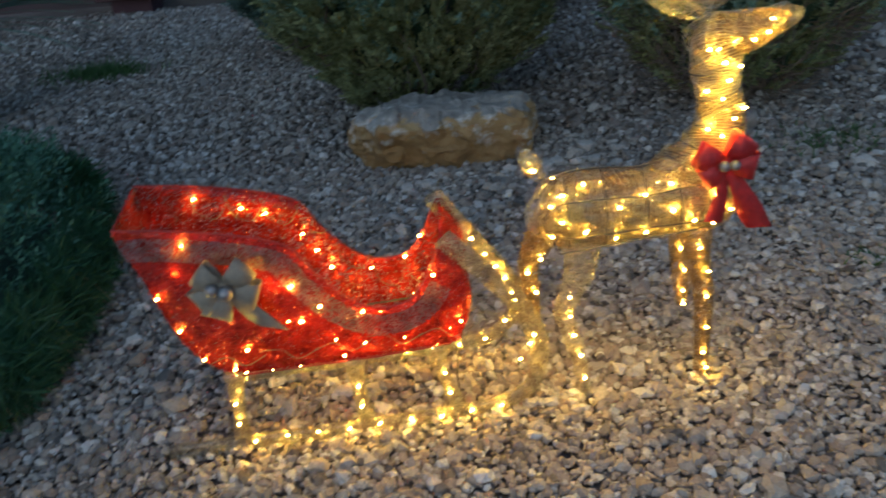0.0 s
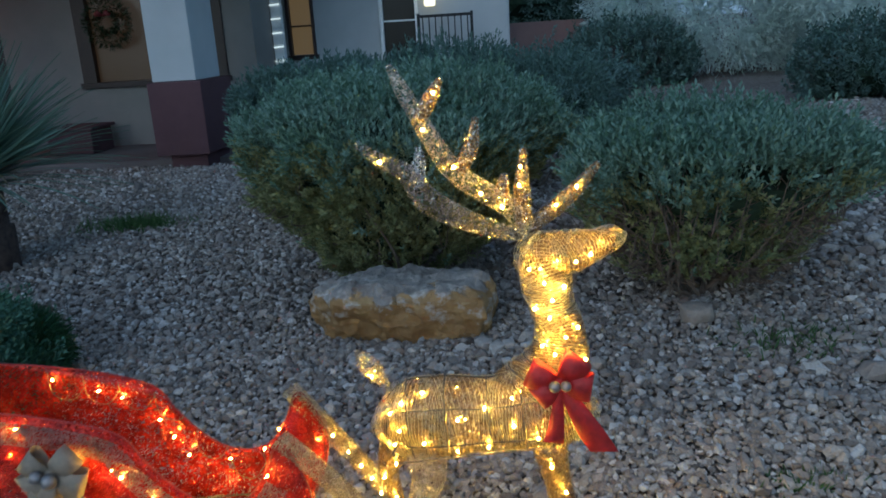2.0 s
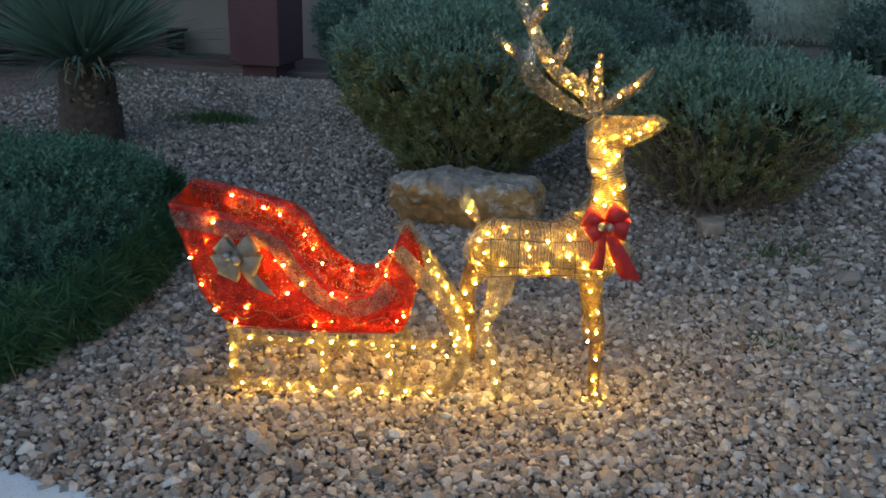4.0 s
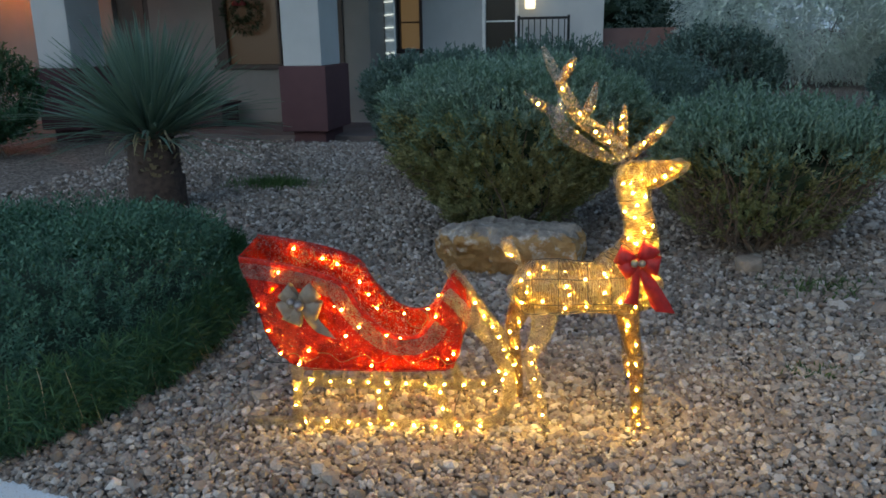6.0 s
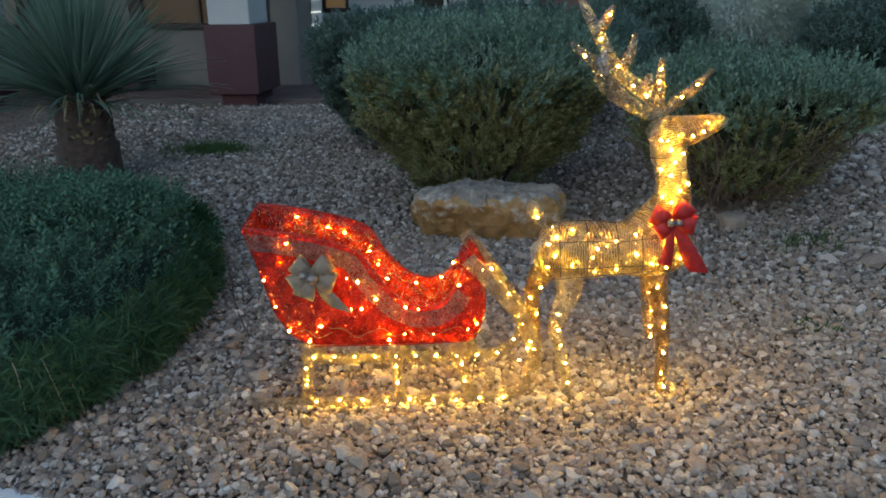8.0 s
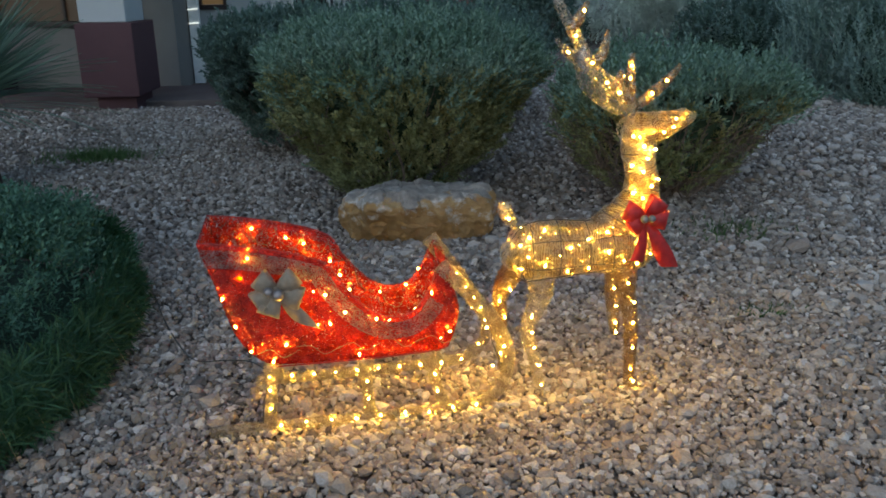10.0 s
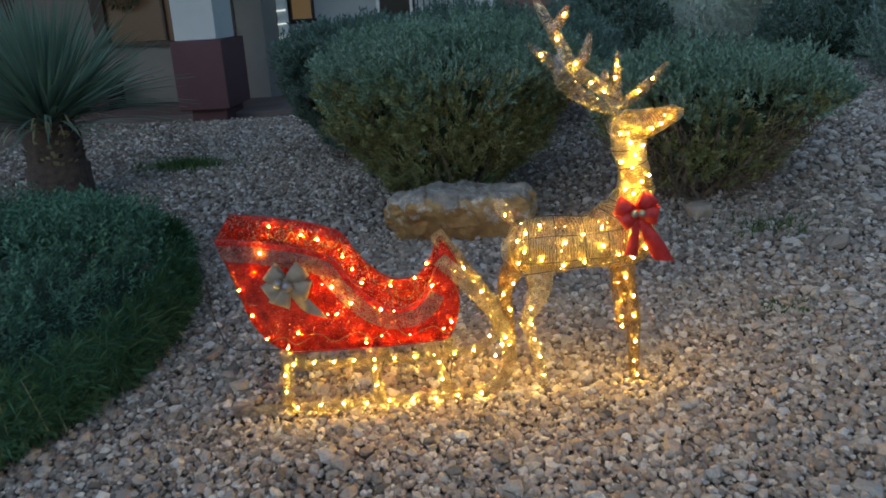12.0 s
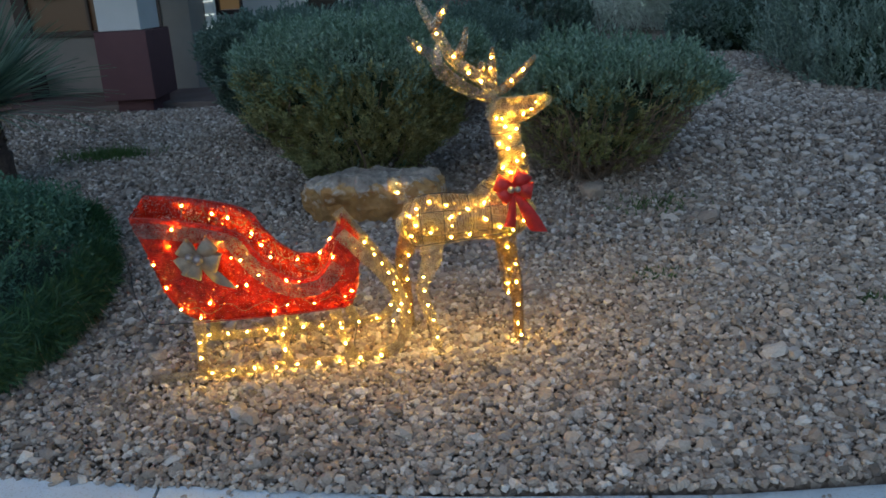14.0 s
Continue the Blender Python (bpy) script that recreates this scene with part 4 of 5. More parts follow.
def grass(x, y, n, spread, height, seed, label):
    rng = np.random.default_rng(seed)
    blade = np.array([(-0.003, 0, 0), (0.003, 0, 0), (0.0025, 0.012, 0.6), (-0.0025, 0.012, 0.6), (0.0005, 0.06, 1.0), (-0.0005, 0.06, 1.0)], float)
    f = np.array([[0, 1, 2, 3], [3, 2, 4, 5]])
    px, py = x + rng.normal(0, spread, n), y + rng.normal(0, spread * 0.5, n)
    way = np.stack([rng.normal(0, 0.6, n), rng.normal(0, 0.6, n), np.ones(n)], 1)
    h = height * rng.uniform(0.5, 1.3, n)
    v, q = scatter(blade, f, np.stack([px, py, lie(px, py) - 0.005], 1), turns_along(way, rng), np.stack([np.ones(n), h * 2, h], 1))
    tagged(new("grass_tuft", mesh_np("grass_tuft", v, q, GRASS_LEAF)), label, "grass", kind="stuff")


grass(-2.4, 5.85, 900, 0.17, 0.10, 61, "green grass tuft growing through the gravel")
grass(1.62, 2.95, 260, 0.14, 0.05, 62, "sparse green weeds at the bush's edge")
grass(1.35, 2.15, 110, 0.06, 0.04, 63, "few small green weeds in the gravel")
grass(2.15, 1.75, 90, 0.05, 0.035, 64, "few small green weeds in the gravel")

# ---------------------------------------------------------------- stones


def boulder(name, x, y, rx, ry, rz, seed, material, label, turn=0.0, group="", detail=4, square=0.55, sink=0.12, broken=0.10):
    bm = bmesh.new()
    bmesh.ops.create_icosphere(bm, subdivisions=detail, radius=1.0)
    off = Vector((seed * 3.1, seed * 1.7, seed))
    rnd = random.Random(seed)
    cuts = [(Vector((rnd.gauss(0, 1), rnd.gauss(0, 1), rnd.gauss(0, 0.7))).normalized(), rnd.uniform(0.7, 1.0)) for _ in range(9)]
    cuts += [(Vector((0.05, 0.1, 1)).normalized(), 0.8), (Vector((0.1, -1, -0.35)).normalized(), 0.82), (Vector((-1, -0.5, -0.3)).normalized(), 0.95)]
    for v in bm.verts:
        d = v.co.normalized()
        p = Vector([math.copysign(abs(c) ** square, c) for c in d])
        k = 1 + broken * noise.noise(d * 1.6 + off) + 0.6 * broken * noise.noise(d * 4 + off) + 0.03 * noise.noise(d * 11 + off)
        p = p * k
        for nrm, far in cuts:
            over = p.dot(nrm) - far
            if over > 0:
                p -= nrm * over * 0.92
        p *= 1 + 0.02 * noise.noise(d * 9 + off) + 0.012 * noise.noise(d * 22 + off)
        v.co = Vector((p.x * rx, p.y * ry, p.z * rz))
    ob = part(name, bm, material, soft=detail > 2)
    g = float(lie(x, y))
    ob.matrix_world = pose(x, y, g + rz * (1 - sink * 2), 0, 0, turn)
    return tagged(ob, label, "rock" if rx > 0.2 else "stone", group)


def build_boulder():
    """A slab-like rock: flat crusted top, broken ridge along the front, ochre undercut face."""
    ox, oy, oz = 0.045, 3.46, 0.33
    rings = (
        (0.165, ((-0.20, 3.60), (0.02, 3.64), (0.32, 3.63), (0.41, 3.50), (0.36, 3.36), (0.04, 3.31), (-0.14, 3.35), (-0.30, 3.46))),
        (0.115, ((-0.27, 3.63), (0.02, 3.69), (0.37, 3.67), (0.465, 3.50), (0.425, 3.29), (0.05, 3.245), (-0.22, 3.27), (-0.37, 3.44))),
        (0.02, ((-0.31, 3.62), (0.02, 3.70), (0.40, 3.68), (0.485, 3.49), (0.445, 3.30), (0.06, 3.29), (-0.22, 3.31), (-0.41, 3.46))),
        (-0.17, ((-0.22, 3.56), (0.02, 3.62), (0.34, 3.60), (0.43, 3.48), (0.38, 3.38), (0.06, 3.40), (-0.18, 3.42), (-0.30, 3.48))),
    )
    bm = bmesh.new()
    for z, ring in rings:
        for i, (x, y) in enumerate(ring):
            bm.verts.new((x - ox, y - oy, z + 0.012 * math.sin(2.3 * i + 40 * z)))
    bmesh.ops.convex_hull(bm, input=bm.verts[:])
    bmesh.ops.triangulate(bm, faces=bm.faces[:])
    for _ in range(4):
        bmesh.ops.subdivide_edges(bm, edges=[e for e in bm.edges if e.calc_length() > 0.022], cuts=1)
        bmesh.ops.triangulate(bm, faces=bm.faces[:])
    bmesh.ops.smooth_vert(bm, verts=bm.verts[:], factor=0.5, use_axis_x=True, use_axis_y=True, use_axis_z=True)
    bm.normal_update()
    for v in bm.verts:
        p = v.co.copy()
        chip = noise.cell(p * 11 + Vector((0.3 * p.z, 5, 2))) - 0.5
        v.co += v.normal * (0.024 * noise.noise(p * 5) + 0.017 * noise.noise(p * 11) + 0.012 * noise.noise(p * 27) + 0.010 * chip)
    ob = part("boulder", bm, ROCK)
    ob.matrix_world = pose(ox, oy, oz)
    tagged(ob, "flat-topped ochre and grey weathered boulder on gravel", "rock")


build_boulder()
boulder("stone", 1.31, 3.16, 0.075, 0.06, 0.05, 5, COBBLE, "pale angular stone below the sage bush", 20, "loose stones", 3, 0.7)
rng = np.random.default_rng(71)
for k in range(150):
    t = rng.random()
    x, y = 2.0 + 2.0 * t + rng.normal(0, 0.35), 2.6 + 3.6 * t + rng.normal(0, 0.5)
    if ((x - 1.5) / 0.75) ** 2 + ((y - 3.5) / 0.7) ** 2 < 1:
        continue
    s = rng.uniform(0.018, 0.048)
    boulder("stone", x, y, s, s * rng.uniform(0.6, 0.9), s * rng.uniform(0.45, 0.7), 10 + k, COBBLE, "rounded grey field stone on the rocky strip", rng.uniform(0, 360), "field stones", 2, 0.75)
for k in range(9):
    x, y = 0.12 + rng.normal(0, 0.28), 3.2 + rng.normal(0, 0.05)
    s = rng.uniform(0.025, 0.05)
    boulder("stone", x, y, s, s * 0.8, s * 0.55, 140 + k, COBBLE, "small broken stone beside the boulder", rng.uniform(0, 360), "loose stones", 2, 0.75)

# ---------------------------------------------------------------- bulbs
bm = bmesh.new()
bmesh.ops.create_icosphere(bm, subdivisions=1, radius=0.0030)
BULB_MESH = mesh_of("bulb", bm, BULB, True)


def bulb(parent, x, y, z):
    ob = new("bulb", BULB_MESH)
    ob.parent = parent
    ob.location = (x, y, z)
    return ob


# ---------------------------------------------------------------- reindeer
DEER_Y = 1.77


def ring_wire(bm, c, ra, rb, way, radius=0.0022, n=22):
    way = np.array(way, float) / np.linalg.norm(way)
    up = np.cross(way, (0, 1, 0))
    pts = [np.array(c) + up * ra * math.cos(a) + np.array((0, 1, 0)) * rb * math.sin(a) for a in np.linspace(0, 2 * math.pi, n + 1)]
    return rod(bm, pts, radius, 5)


def build_deer():
    rng = np.random.default_rng(81)
    top = thing("reindeer", "lit golden wire and tinsel reindeer standing on gravel", "decoration")
    Y = DEER_Y
    torso = spline([(0.243, Y, 0.69, 0.02, 0.02), (0.262, Y, 0.682, 0.066, 0.05), (0.31, Y, 0.684, 0.098, 0.07), (0.4, Y, 0.689, 0.101, 0.077), (0.5, Y, 0.692, 0.092, 0.073), (0.58, Y, 0.70, 0.1, 0.075), (0.65, Y, 0.705, 0.1, 0.07), (0.7, Y - 0.01, 0.72, 0.075, 0.05), (0.725, Y - 0.01, 0.735, 0.02, 0.02)], 4)
    trunk = part("torso", loft(bmesh.new(), torso, n=26), GOLD_NET, top, "golden tinsel net over a wire body", True)
    neck = spline([(0.612, Y, 0.73, 0.115, 0.06), (0.64, Y - 0.01, 0.775, 0.103, 0.06), (0.657, Y - 0.018, 0.82, 0.083, 0.056), (0.667, Y - 0.03, 0.87, 0.065, 0.052), (0.666, Y - 0.04, 0.925, 0.055, 0.049), (0.648, Y - 0.055, 0.99, 0.05, 0.046), (0.638, Y - 0.065, 1.045, 0.057, 0.048), (0.63, Y - 0.07, 1.1, 0.045, 0.045), (0.625, Y - 0.07, 1.14, 0.015, 0.015)], 4)
    nape = part("neck", loft(bmesh.new(), neck, n=22), GOLD_NET, top, "", True)
    HY = Y - 0.07
    head = spline([(0.584, HY, 1.105, 0.015, 0.015), (0.61, HY, 1.103, 0.047, 0.042), (0.65, HY, 1.105, 0.05, 0.045), (0.7, HY - 0.005, 1.112, 0.043, 0.038), (0.74, HY - 0.008, 1.124, 0.033, 0.03), (0.77, HY - 0.01, 1.137, 0.023, 0.022), (0.784, HY - 0.01, 1.142, 0.008, 0.008)], 4)
    skull = part("head", loft(bmesh.new(), head, n=20), GOLD_NET, top, "", True)
    # thread wound round the frame
    for rows, turns, host in ((torso[1:-1], 95, trunk), (torso[1:-1], -70, trunk), (neck[2:-2], 70, nape), (neck[2:-2], -50, nape), (head[2:-1], 40, skull), (head[2:-1], -30, skull)):
        n = abs(turns) * 14
        t = np.linspace(0, len(rows) - 1, n)
        c = np.stack([np.interp(t, np.arange(len(rows)), rows[:, k]) for k in range(5)], 1)
        w = np.gradient(c[:, :3], axis=0)
        w /= np.linalg.norm(w, axis=1)[:, None]
        up = np.cross(w, (0, 1, 0))
        a = np.linspace(0, 2 * math.pi * turns, n)[:, None]
        slant = 0.028 * (1 if turns > 0 else -1) * np.sin(a + 0.4 * np.sin(a * 0.07))
        pts = c[:, :3] + w * slant + up * (c[:, 3:4] + 0.0015) * np.cos(a) + np.array((0, 1, 0)) * (c[:, 4:5] + 0.0015) * np.sin(a)
        part("winding_thread", rod(bmesh.new(), pts, 0.0007, 3), THREAD, host, "glinting golden thread")
    # wire frame of the body
    for k in (3, 8, 12, 16, 20, 24):
        c, w = torso[k], torso[k + 1][:3] - torso[k - 1][:3]
        part("hoop", ring_wire(bmesh.new(), c[:3], c[3] + 0.002, c[4] + 0.002, w), WIRE, trunk)
    for k in (4, 9, 14, 19, 23):
        c, w = neck[k], neck[k + 1][:3] - neck[k - 1][:3]
        part("hoop", ring_wire(bmesh.new(), c[:3], c[3] + 0.002, c[4] + 0.002, w), WIRE, nape)
    for a in (-0.45, 0.5, math.pi - 0.5, math.pi + 0.45, math.pi / 2, -math.pi / 2):
        pts = [(c[0], c[1] - (c[4] + 0.002) * math.cos(a), c[2] + (c[3] + 0.002) * math.sin(a)) for c in torso[2:-2]]
        part("stay", rod(bmesh.new(), pts, 0.0022, 5), WIRE, trunk)
    part("stay", rod(bmesh.new(), [(0.285, Y - 0.07, 0.655), (0.27, Y - 0.075, 0.63), (0.285, Y - 0.078, 0.605), (0.40, Y - 0.078, 0.618), (0.62, Y - 0.075, 0.64)], 0.0025, 5), WIRE, trunk)
    legs = {
        "near_front": [(0.635, Y - 0.02, 0.63, 0.045, 0.04), (0.655, Y, 0.52, 0.034, 0.032), (0.678, Y, 0.42, 0.028, 0.026), (0.686, Y + 0.002, 0.30, 0.024, 0.022), (0.688, Y + 0.005, 0.20, 0.021, 0.02), (0.69, Y + 0.006, 0.135, 0.015, 0.015)],
        "far_front": [(0.63, Y + 0.07, 0.63, 0.04, 0.035), (0.645, Y + 0.12, 0.52, 0.03, 0.028), (0.655, Y + 0.14, 0.43, 0.026, 0.024), (0.66, Y + 0.12, 0.355, 0.022, 0.02), (0.662, Y + 0.11, 0.31, 0.012, 0.012)],
        "near_hind": [(0.345, Y - 0.02, 0.62, 0.05, 0.035), (0.345, Y - 0.035, 0.54, 0.042, 0.033), (0.318, Y - 0.038, 0.47, 0.03, 0.028), (0.300, Y - 0.038, 0.41, 0.024, 0.024), (0.325, Y - 0.037, 0.32, 0.023, 0.022), (0.348, Y - 0.035, 0.22, 0.019, 0.018), (0.357, Y - 0.034, 0.135, 0.013, 0.013)],
        "far_hind": [(0.275, Y + 0.05, 0.62, 0.045, 0.035), (0.245, Y + 0.075, 0.55, 0.04, 0.03), (0.226, Y + 0.085, 0.49, 0.028, 0.026), (0.235, Y + 0.10, 0.40, 0.023, 0.022), (0.243, Y + 0.13, 0.28, 0.02, 0.018), (0.25, Y + 0.15, 0.18, 0.013, 0.013)],
    }
    for key, rows in legs.items():
        r = spline(rows, 4)
        leg = part("leg", loft(bmesh.new(), r, n=14), CLEAR_NET if key == "near_hind" else GOLD_NET, top, "", True)
        hoofless = {"near_hind": 8, "far_hind": 5}.get(key, 2)
        for k in range(hoofless, len(r) - 2, 3):
            c = r[k]
            s = -1
            bulb(leg, c[0] + rng.uniform(-0.5, 0.5) * c[3], c[1] + s * (c[4] + 0.007), c[2] + rng.uniform(-0.01, 0.01))
    tail = spline([(0.262, Y, 0.765, 0.006, 0.005), (0.245, Y - 0.01, 0.79, 0.016, 0.012), (0.225, Y - 0.02, 0.825, 0.026, 0.016), (0.208, Y - 0.03, 0.855, 0.018, 0.012), (0.196, Y - 0.03, 0.872, 0.004, 0.004)], 4)
    tail = part("tail", loft(bmesh.new(), tail, n=12), CLEAR_NET, top, "upright clear tinsel tail", True)
    bulb(tail, 0.23, Y - 0.04, 0.812)
    # antlers
    beam = [
        [(0.60, 1.69, 1.165, 0.02, 0.014), (0.565, 1.685, 1.215, 0.024, 0.015), (0.51, 1.67, 1.255, 0.023, 0.014), (0.455, 1.655, 1.30, 0.022, 0.014), (0.415, 1.645, 1.365, 0.02, 0.013), (0.385, 1.65, 1.42, 0.018, 0.012), (0.355, 1.66, 1.475, 0.015, 0.01), (0.333, 1.668, 1.52, 0.006, 0.005)],
    ]
    lit = [
        [(0.39, 1.648, 1.41, 0.014, 0.01), (0.415, 1.65, 1.45, 0.016, 0.011), (0.436, 1.655, 1.487, 0.006, 0.005)],
        [(0.462, 1.655, 1.30, 0.016, 0.01), (0.49, 1.655, 1.345, 0.016, 0.011), (0.503, 1.655, 1.408, 0.006, 0.005)],
        [(0.545, 1.68, 1.225, 0.016, 0.01), (0.552, 1.675, 1.262, 0.014, 0.01), (0.556, 1.672, 1.288, 0.006, 0.005)],
        [(0.595, 1.69, 1.18, 0.018, 0.012), (0.592, 1.695, 1.25, 0.018, 0.012), (0.597, 1.70, 1.335, 0.006, 0.005)],
        [(0.61, 1.70, 1.17, 0.018, 0.012), (0.66, 1.70, 1.205, 0.018, 0.013), (0.71, 1.70, 1.25, 0.016, 0.012), (0.752, 1.70, 1.298, 0.007, 0.006)],
    ]
    grey = [
        [(0.60, 1.67, 1.155, 0.014, 0.01), (0.54, 1.645, 1.175, 0.018, 0.012), (0.47, 1.585, 1.218, 0.023, 0.013), (0.41, 1.53, 1.27, 0.026, 0.013), (0.375, 1.50, 1.33, 0.018, 0.012), (0.335, 1.475, 1.358, 0.014, 0.01), (0.295, 1.455, 1.395, 0.006, 0.005)],
        [(0.392, 1.515, 1.30, 0.014, 0.01), (0.397, 1.535, 1.335, 0.013, 0.009), (0.397, 1.55, 1.368, 0.006, 0.005)],
    ]
    antler = part("antler", loft(bmesh.new(), spline(beam[0], 5), n=12), CLEAR_NET, top, "branched tinsel antler", True)
    for rows in lit:
        part("antler_branch", loft(bmesh.new(), spline(rows, 5), n=12), GOLD_NET, antler, "", True)
    other = part("antler", loft(bmesh.new(), spline(grey[0], 5), n=12), GREY_NET, top, "unlit clear tinsel antler", True)
    part("antler_branch", loft(bmesh.new(), spline(grey[1], 5), n=12), GREY_NET, other, "", True)
    for x, y, z in ((0.422, 1.64, 1.462), (0.398, 1.63, 1.392), (0.455, 1.64, 1.312), (0.507, 1.655, 1.252), (0.586, 1.675, 1.262), (0.59, 1.68, 1.30), (0.662, 1.685, 1.215), (0.705, 1.685, 1.252), (0.55, 1.66, 1.22), (0.335, 1.462, 1.357)):
        bulb(antler if y > 1.5 else other, x, y, z)
    # bulbs on neck, head and body
    for k in range(13):
        c = neck[8 + round(k * 1.55)]
        a = (-0.75, 0.25, 0.8, -0.15)[k % 4] + rng.uniform(-0.15, 0.15)
        bulb(nape, c[0] + c[3] * math.sin(a), c[1] - (c[4] + 0.019) * math.cos(a), c[2])
    for x, z in ((0.66, 1.10), (0.70, 1.098), (0.73, 1.112), (0.625, 1.085)):
        bulb(skull, x, HY - 0.04, z)
    bulb(skull, 0.752, HY, 1.132)
    for i, k in enumerate((4, 7, 10, 13, 16, 19, 22, 25, 28)):
        c = torso[k]
        for a in ((-0.5, 0.45), (0.75, -0.05), (-0.2, 1.0), (0.3, -0.6))[i % 4]:
            a += rng.uniform(-0.12, 0.12)
            for s in ((-1, 1) if i % 2 else (-1,)):
                bulb(trunk, c[0] + rng.uniform(-0.01, 0.01), c[1] + s * (c[4] + 0.011) * math.cos(a), c[2] + (c[3] + 0.011) * math.sin(a))


build_deer()


def thicken(bm, t):
    bmesh.ops.recalc_face_normals(bm, faces=bm.faces)
    bmesh.ops.solidify(bm, geom=bm.faces[:], thickness=t)
    return bm


LOOPS = ((2.55, 0.085, 0.034), (0.75, 0.085, 0.034), (3.55, 0.075, 0.03), (-0.35, 0.082, 0.034))


def bow(name, label, c, material, scale, tails, baubles, lean, loops=LOOPS):
    """A tied ribbon bow: loops, knot, two tails and small baubles."""
    top = thing(name, label, "bow")
    x, y, z = c
    for ang, L, W in loops:
        L, W = L * scale, W * scale
        d, n = np.array((math.cos(ang), 0, math.sin(ang))), np.array((-math.sin(ang), 0, math.cos(ang)))
        rows = []
        for t, out, wide in ((0, 0.0, 0.35), (0.45, -0.022, 0.85), (0.95, -0.02, 1.1), (1.05, 0.0, 1.1), (0.9, 0.016, 1.0), (0.4, 0.012, 0.7), (0.05, 0.004, 0.35)):
            rows.append((*(np.array(c) + d * L * t + np.array((0, out, 0))), *(n * W * wide)))
        part("loop", thicken(ribbon(bmesh.new(), rows), 0.0012), material, top, "", True)
    for tx, tz, w in tails:
        rows = [(x, y + 0.006, z, 0.010, 0, 0), (x + tx * 0.35, y - 0.006, z + tz * 0.35, w * 0.7, 0.002, 0.004), (x + tx * 0.7, y - 0.002, z + tz * 0.72, w, -0.006, 0.006), (x + tx, y + 0.004, z + tz, w * 1.1, 0.006, -0.010)]
        part("ribbon_tail", thicken(ribbon(bmesh.new(), rows), 0.0012), material, top, "", True)
    for bx, bz, r in baubles:
        b = bmesh.new()
        bmesh.ops.create_uvsphere(b, u_segments=16, v_segments=10, radius=r, matrix=Matrix.Translation((x + bx, y - 0.028, z + bz)))
        part("bauble", b, BAUBLE, top, "small silver bauble", True)
    b = bmesh.new()
    bmesh.ops.create_uvsphere(b, u_segments=14, v_segments=8, radius=1.0, matrix=Matrix.LocRotScale((x, y - 0.008, z), None, (0.018 * scale, 0.012, 0.018 * scale)))
    part("knot", b, material, top, "", True)
    top.matrix_world = Matrix.Translation(c) @ pose(0, 0, 0, 0, lean, 0) @ Matrix.Translation(-Vector(c))
    return top


bow("red_bow", "red ribbon bow with silver baubles on the reindeer's chest", (0.66, 1.655, 0.825), RED_SATIN, 0.82, [(-0.045, -0.145, 0.02), (0.062, -0.19, 0.028)], [(-0.012, 0.004, 0.013), (0.012, 0.0, 0.012)], -11)

# ---------------------------------------------------------------- sleigh
NEAR = lambda x: 1.692 + 0.10 * x
FAR = lambda x: 1.895 + 0.125 * x
RIM = [(-0.745, 0.80), (-0.64, 0.786), (-0.54, 0.766), (-0.435, 0.738), (-0.36, 0.702), (-0.32, 0.638), (-0.27, 0.574), (-0.22, 0.53), (-0.165, 0.508), (-0.095, 0.518), (-0.045, 0.58), (-0.005, 0.66)]
FRONT = [(-0.005, 0.66), (0.033, 0.61), (0.056, 0.545), (0.058, 0.495), (0.036, 0.415), (0.0, 0.376)]
FLOOR = [(0.0, 0.376), (-0.24, 0.370), (-0.51, 0.374)]
BACK = [(-0.51, 0.374), (-0.58, 0.393), (-0.622, 0.435), (-0.66, 0.50), (-0.685, 0.59), (-0.712, 0.69), (-0.735, 0.755), (-0.745, 0.80)]
LIFT = 0.035
BACK_X, BACK_Z = [x for x, z in BACK], [z for x, z in BACK]


def side_panel(depth, lift, bulge):
    """One cheek of the sleigh: rim and lower edge joined by strips, gently bulged, with thickness."""
    rim = spline(RIM, 5)
    low = spline(BACK[::-1] + FLOOR[::-1][1:] + FRONT[::-1][1:], 5)
    n = 60

    def even(p):
        s = np.concatenate([[0], np.cumsum(np.linalg.norm(np.diff(p, axis=0), axis=1))])
        t = np.linspace(0, s[-1], n)
        return np.stack([np.interp(t, s, p[:, k]) for k in (0, 1)], 1)

    a, b = even(rim), even(low)
    bm = bmesh.new()
    rows = []
    for k in range(9):
        t = k / 8
        q = a * (1 - t) + b * t
        rows.append([bm.verts.new((x, depth(x) + bulge * math.sin(math.pi * t) * math.sin(math.pi * i / (n - 1)), z + lift)) for i, (x, z) in enumerate(q)])
    for r0, r1 in zip(rows, rows[1:]):
        for i in range(n - 1):
            bm.faces.new((r0[i], r0[i + 1], r1[i + 1], r1[i]))
    bmesh.ops.remove_doubles(bm, verts=bm.verts, dist=0.0008)
    bmesh.ops.dissolve_degenerate(bm, edges=bm.edges, dist=0.0003)
    return thicken(bm, 0.003)


def cross_sheet(line, inset=0.002, n=5):
    """A sheet that spans the sleigh from cheek to cheek along a line of (x, z)."""
    bm = bmesh.new()
    rows = []
    for x, z in spline(line, 5):
        rows.append([bm.verts.new((x, NEAR(x) + inset + (FAR(x) - NEAR(x) - 2 * inset) * k / (n - 1), z + LIFT * k / (n - 1))) for k in range(n)])
    for a, b in zip(rows, rows[1:]):
        for k in range(n - 1):
            bm.faces.new((a[k], a[k + 1], b[k + 1], b[k]))
    return thicken(bm, 0.003)


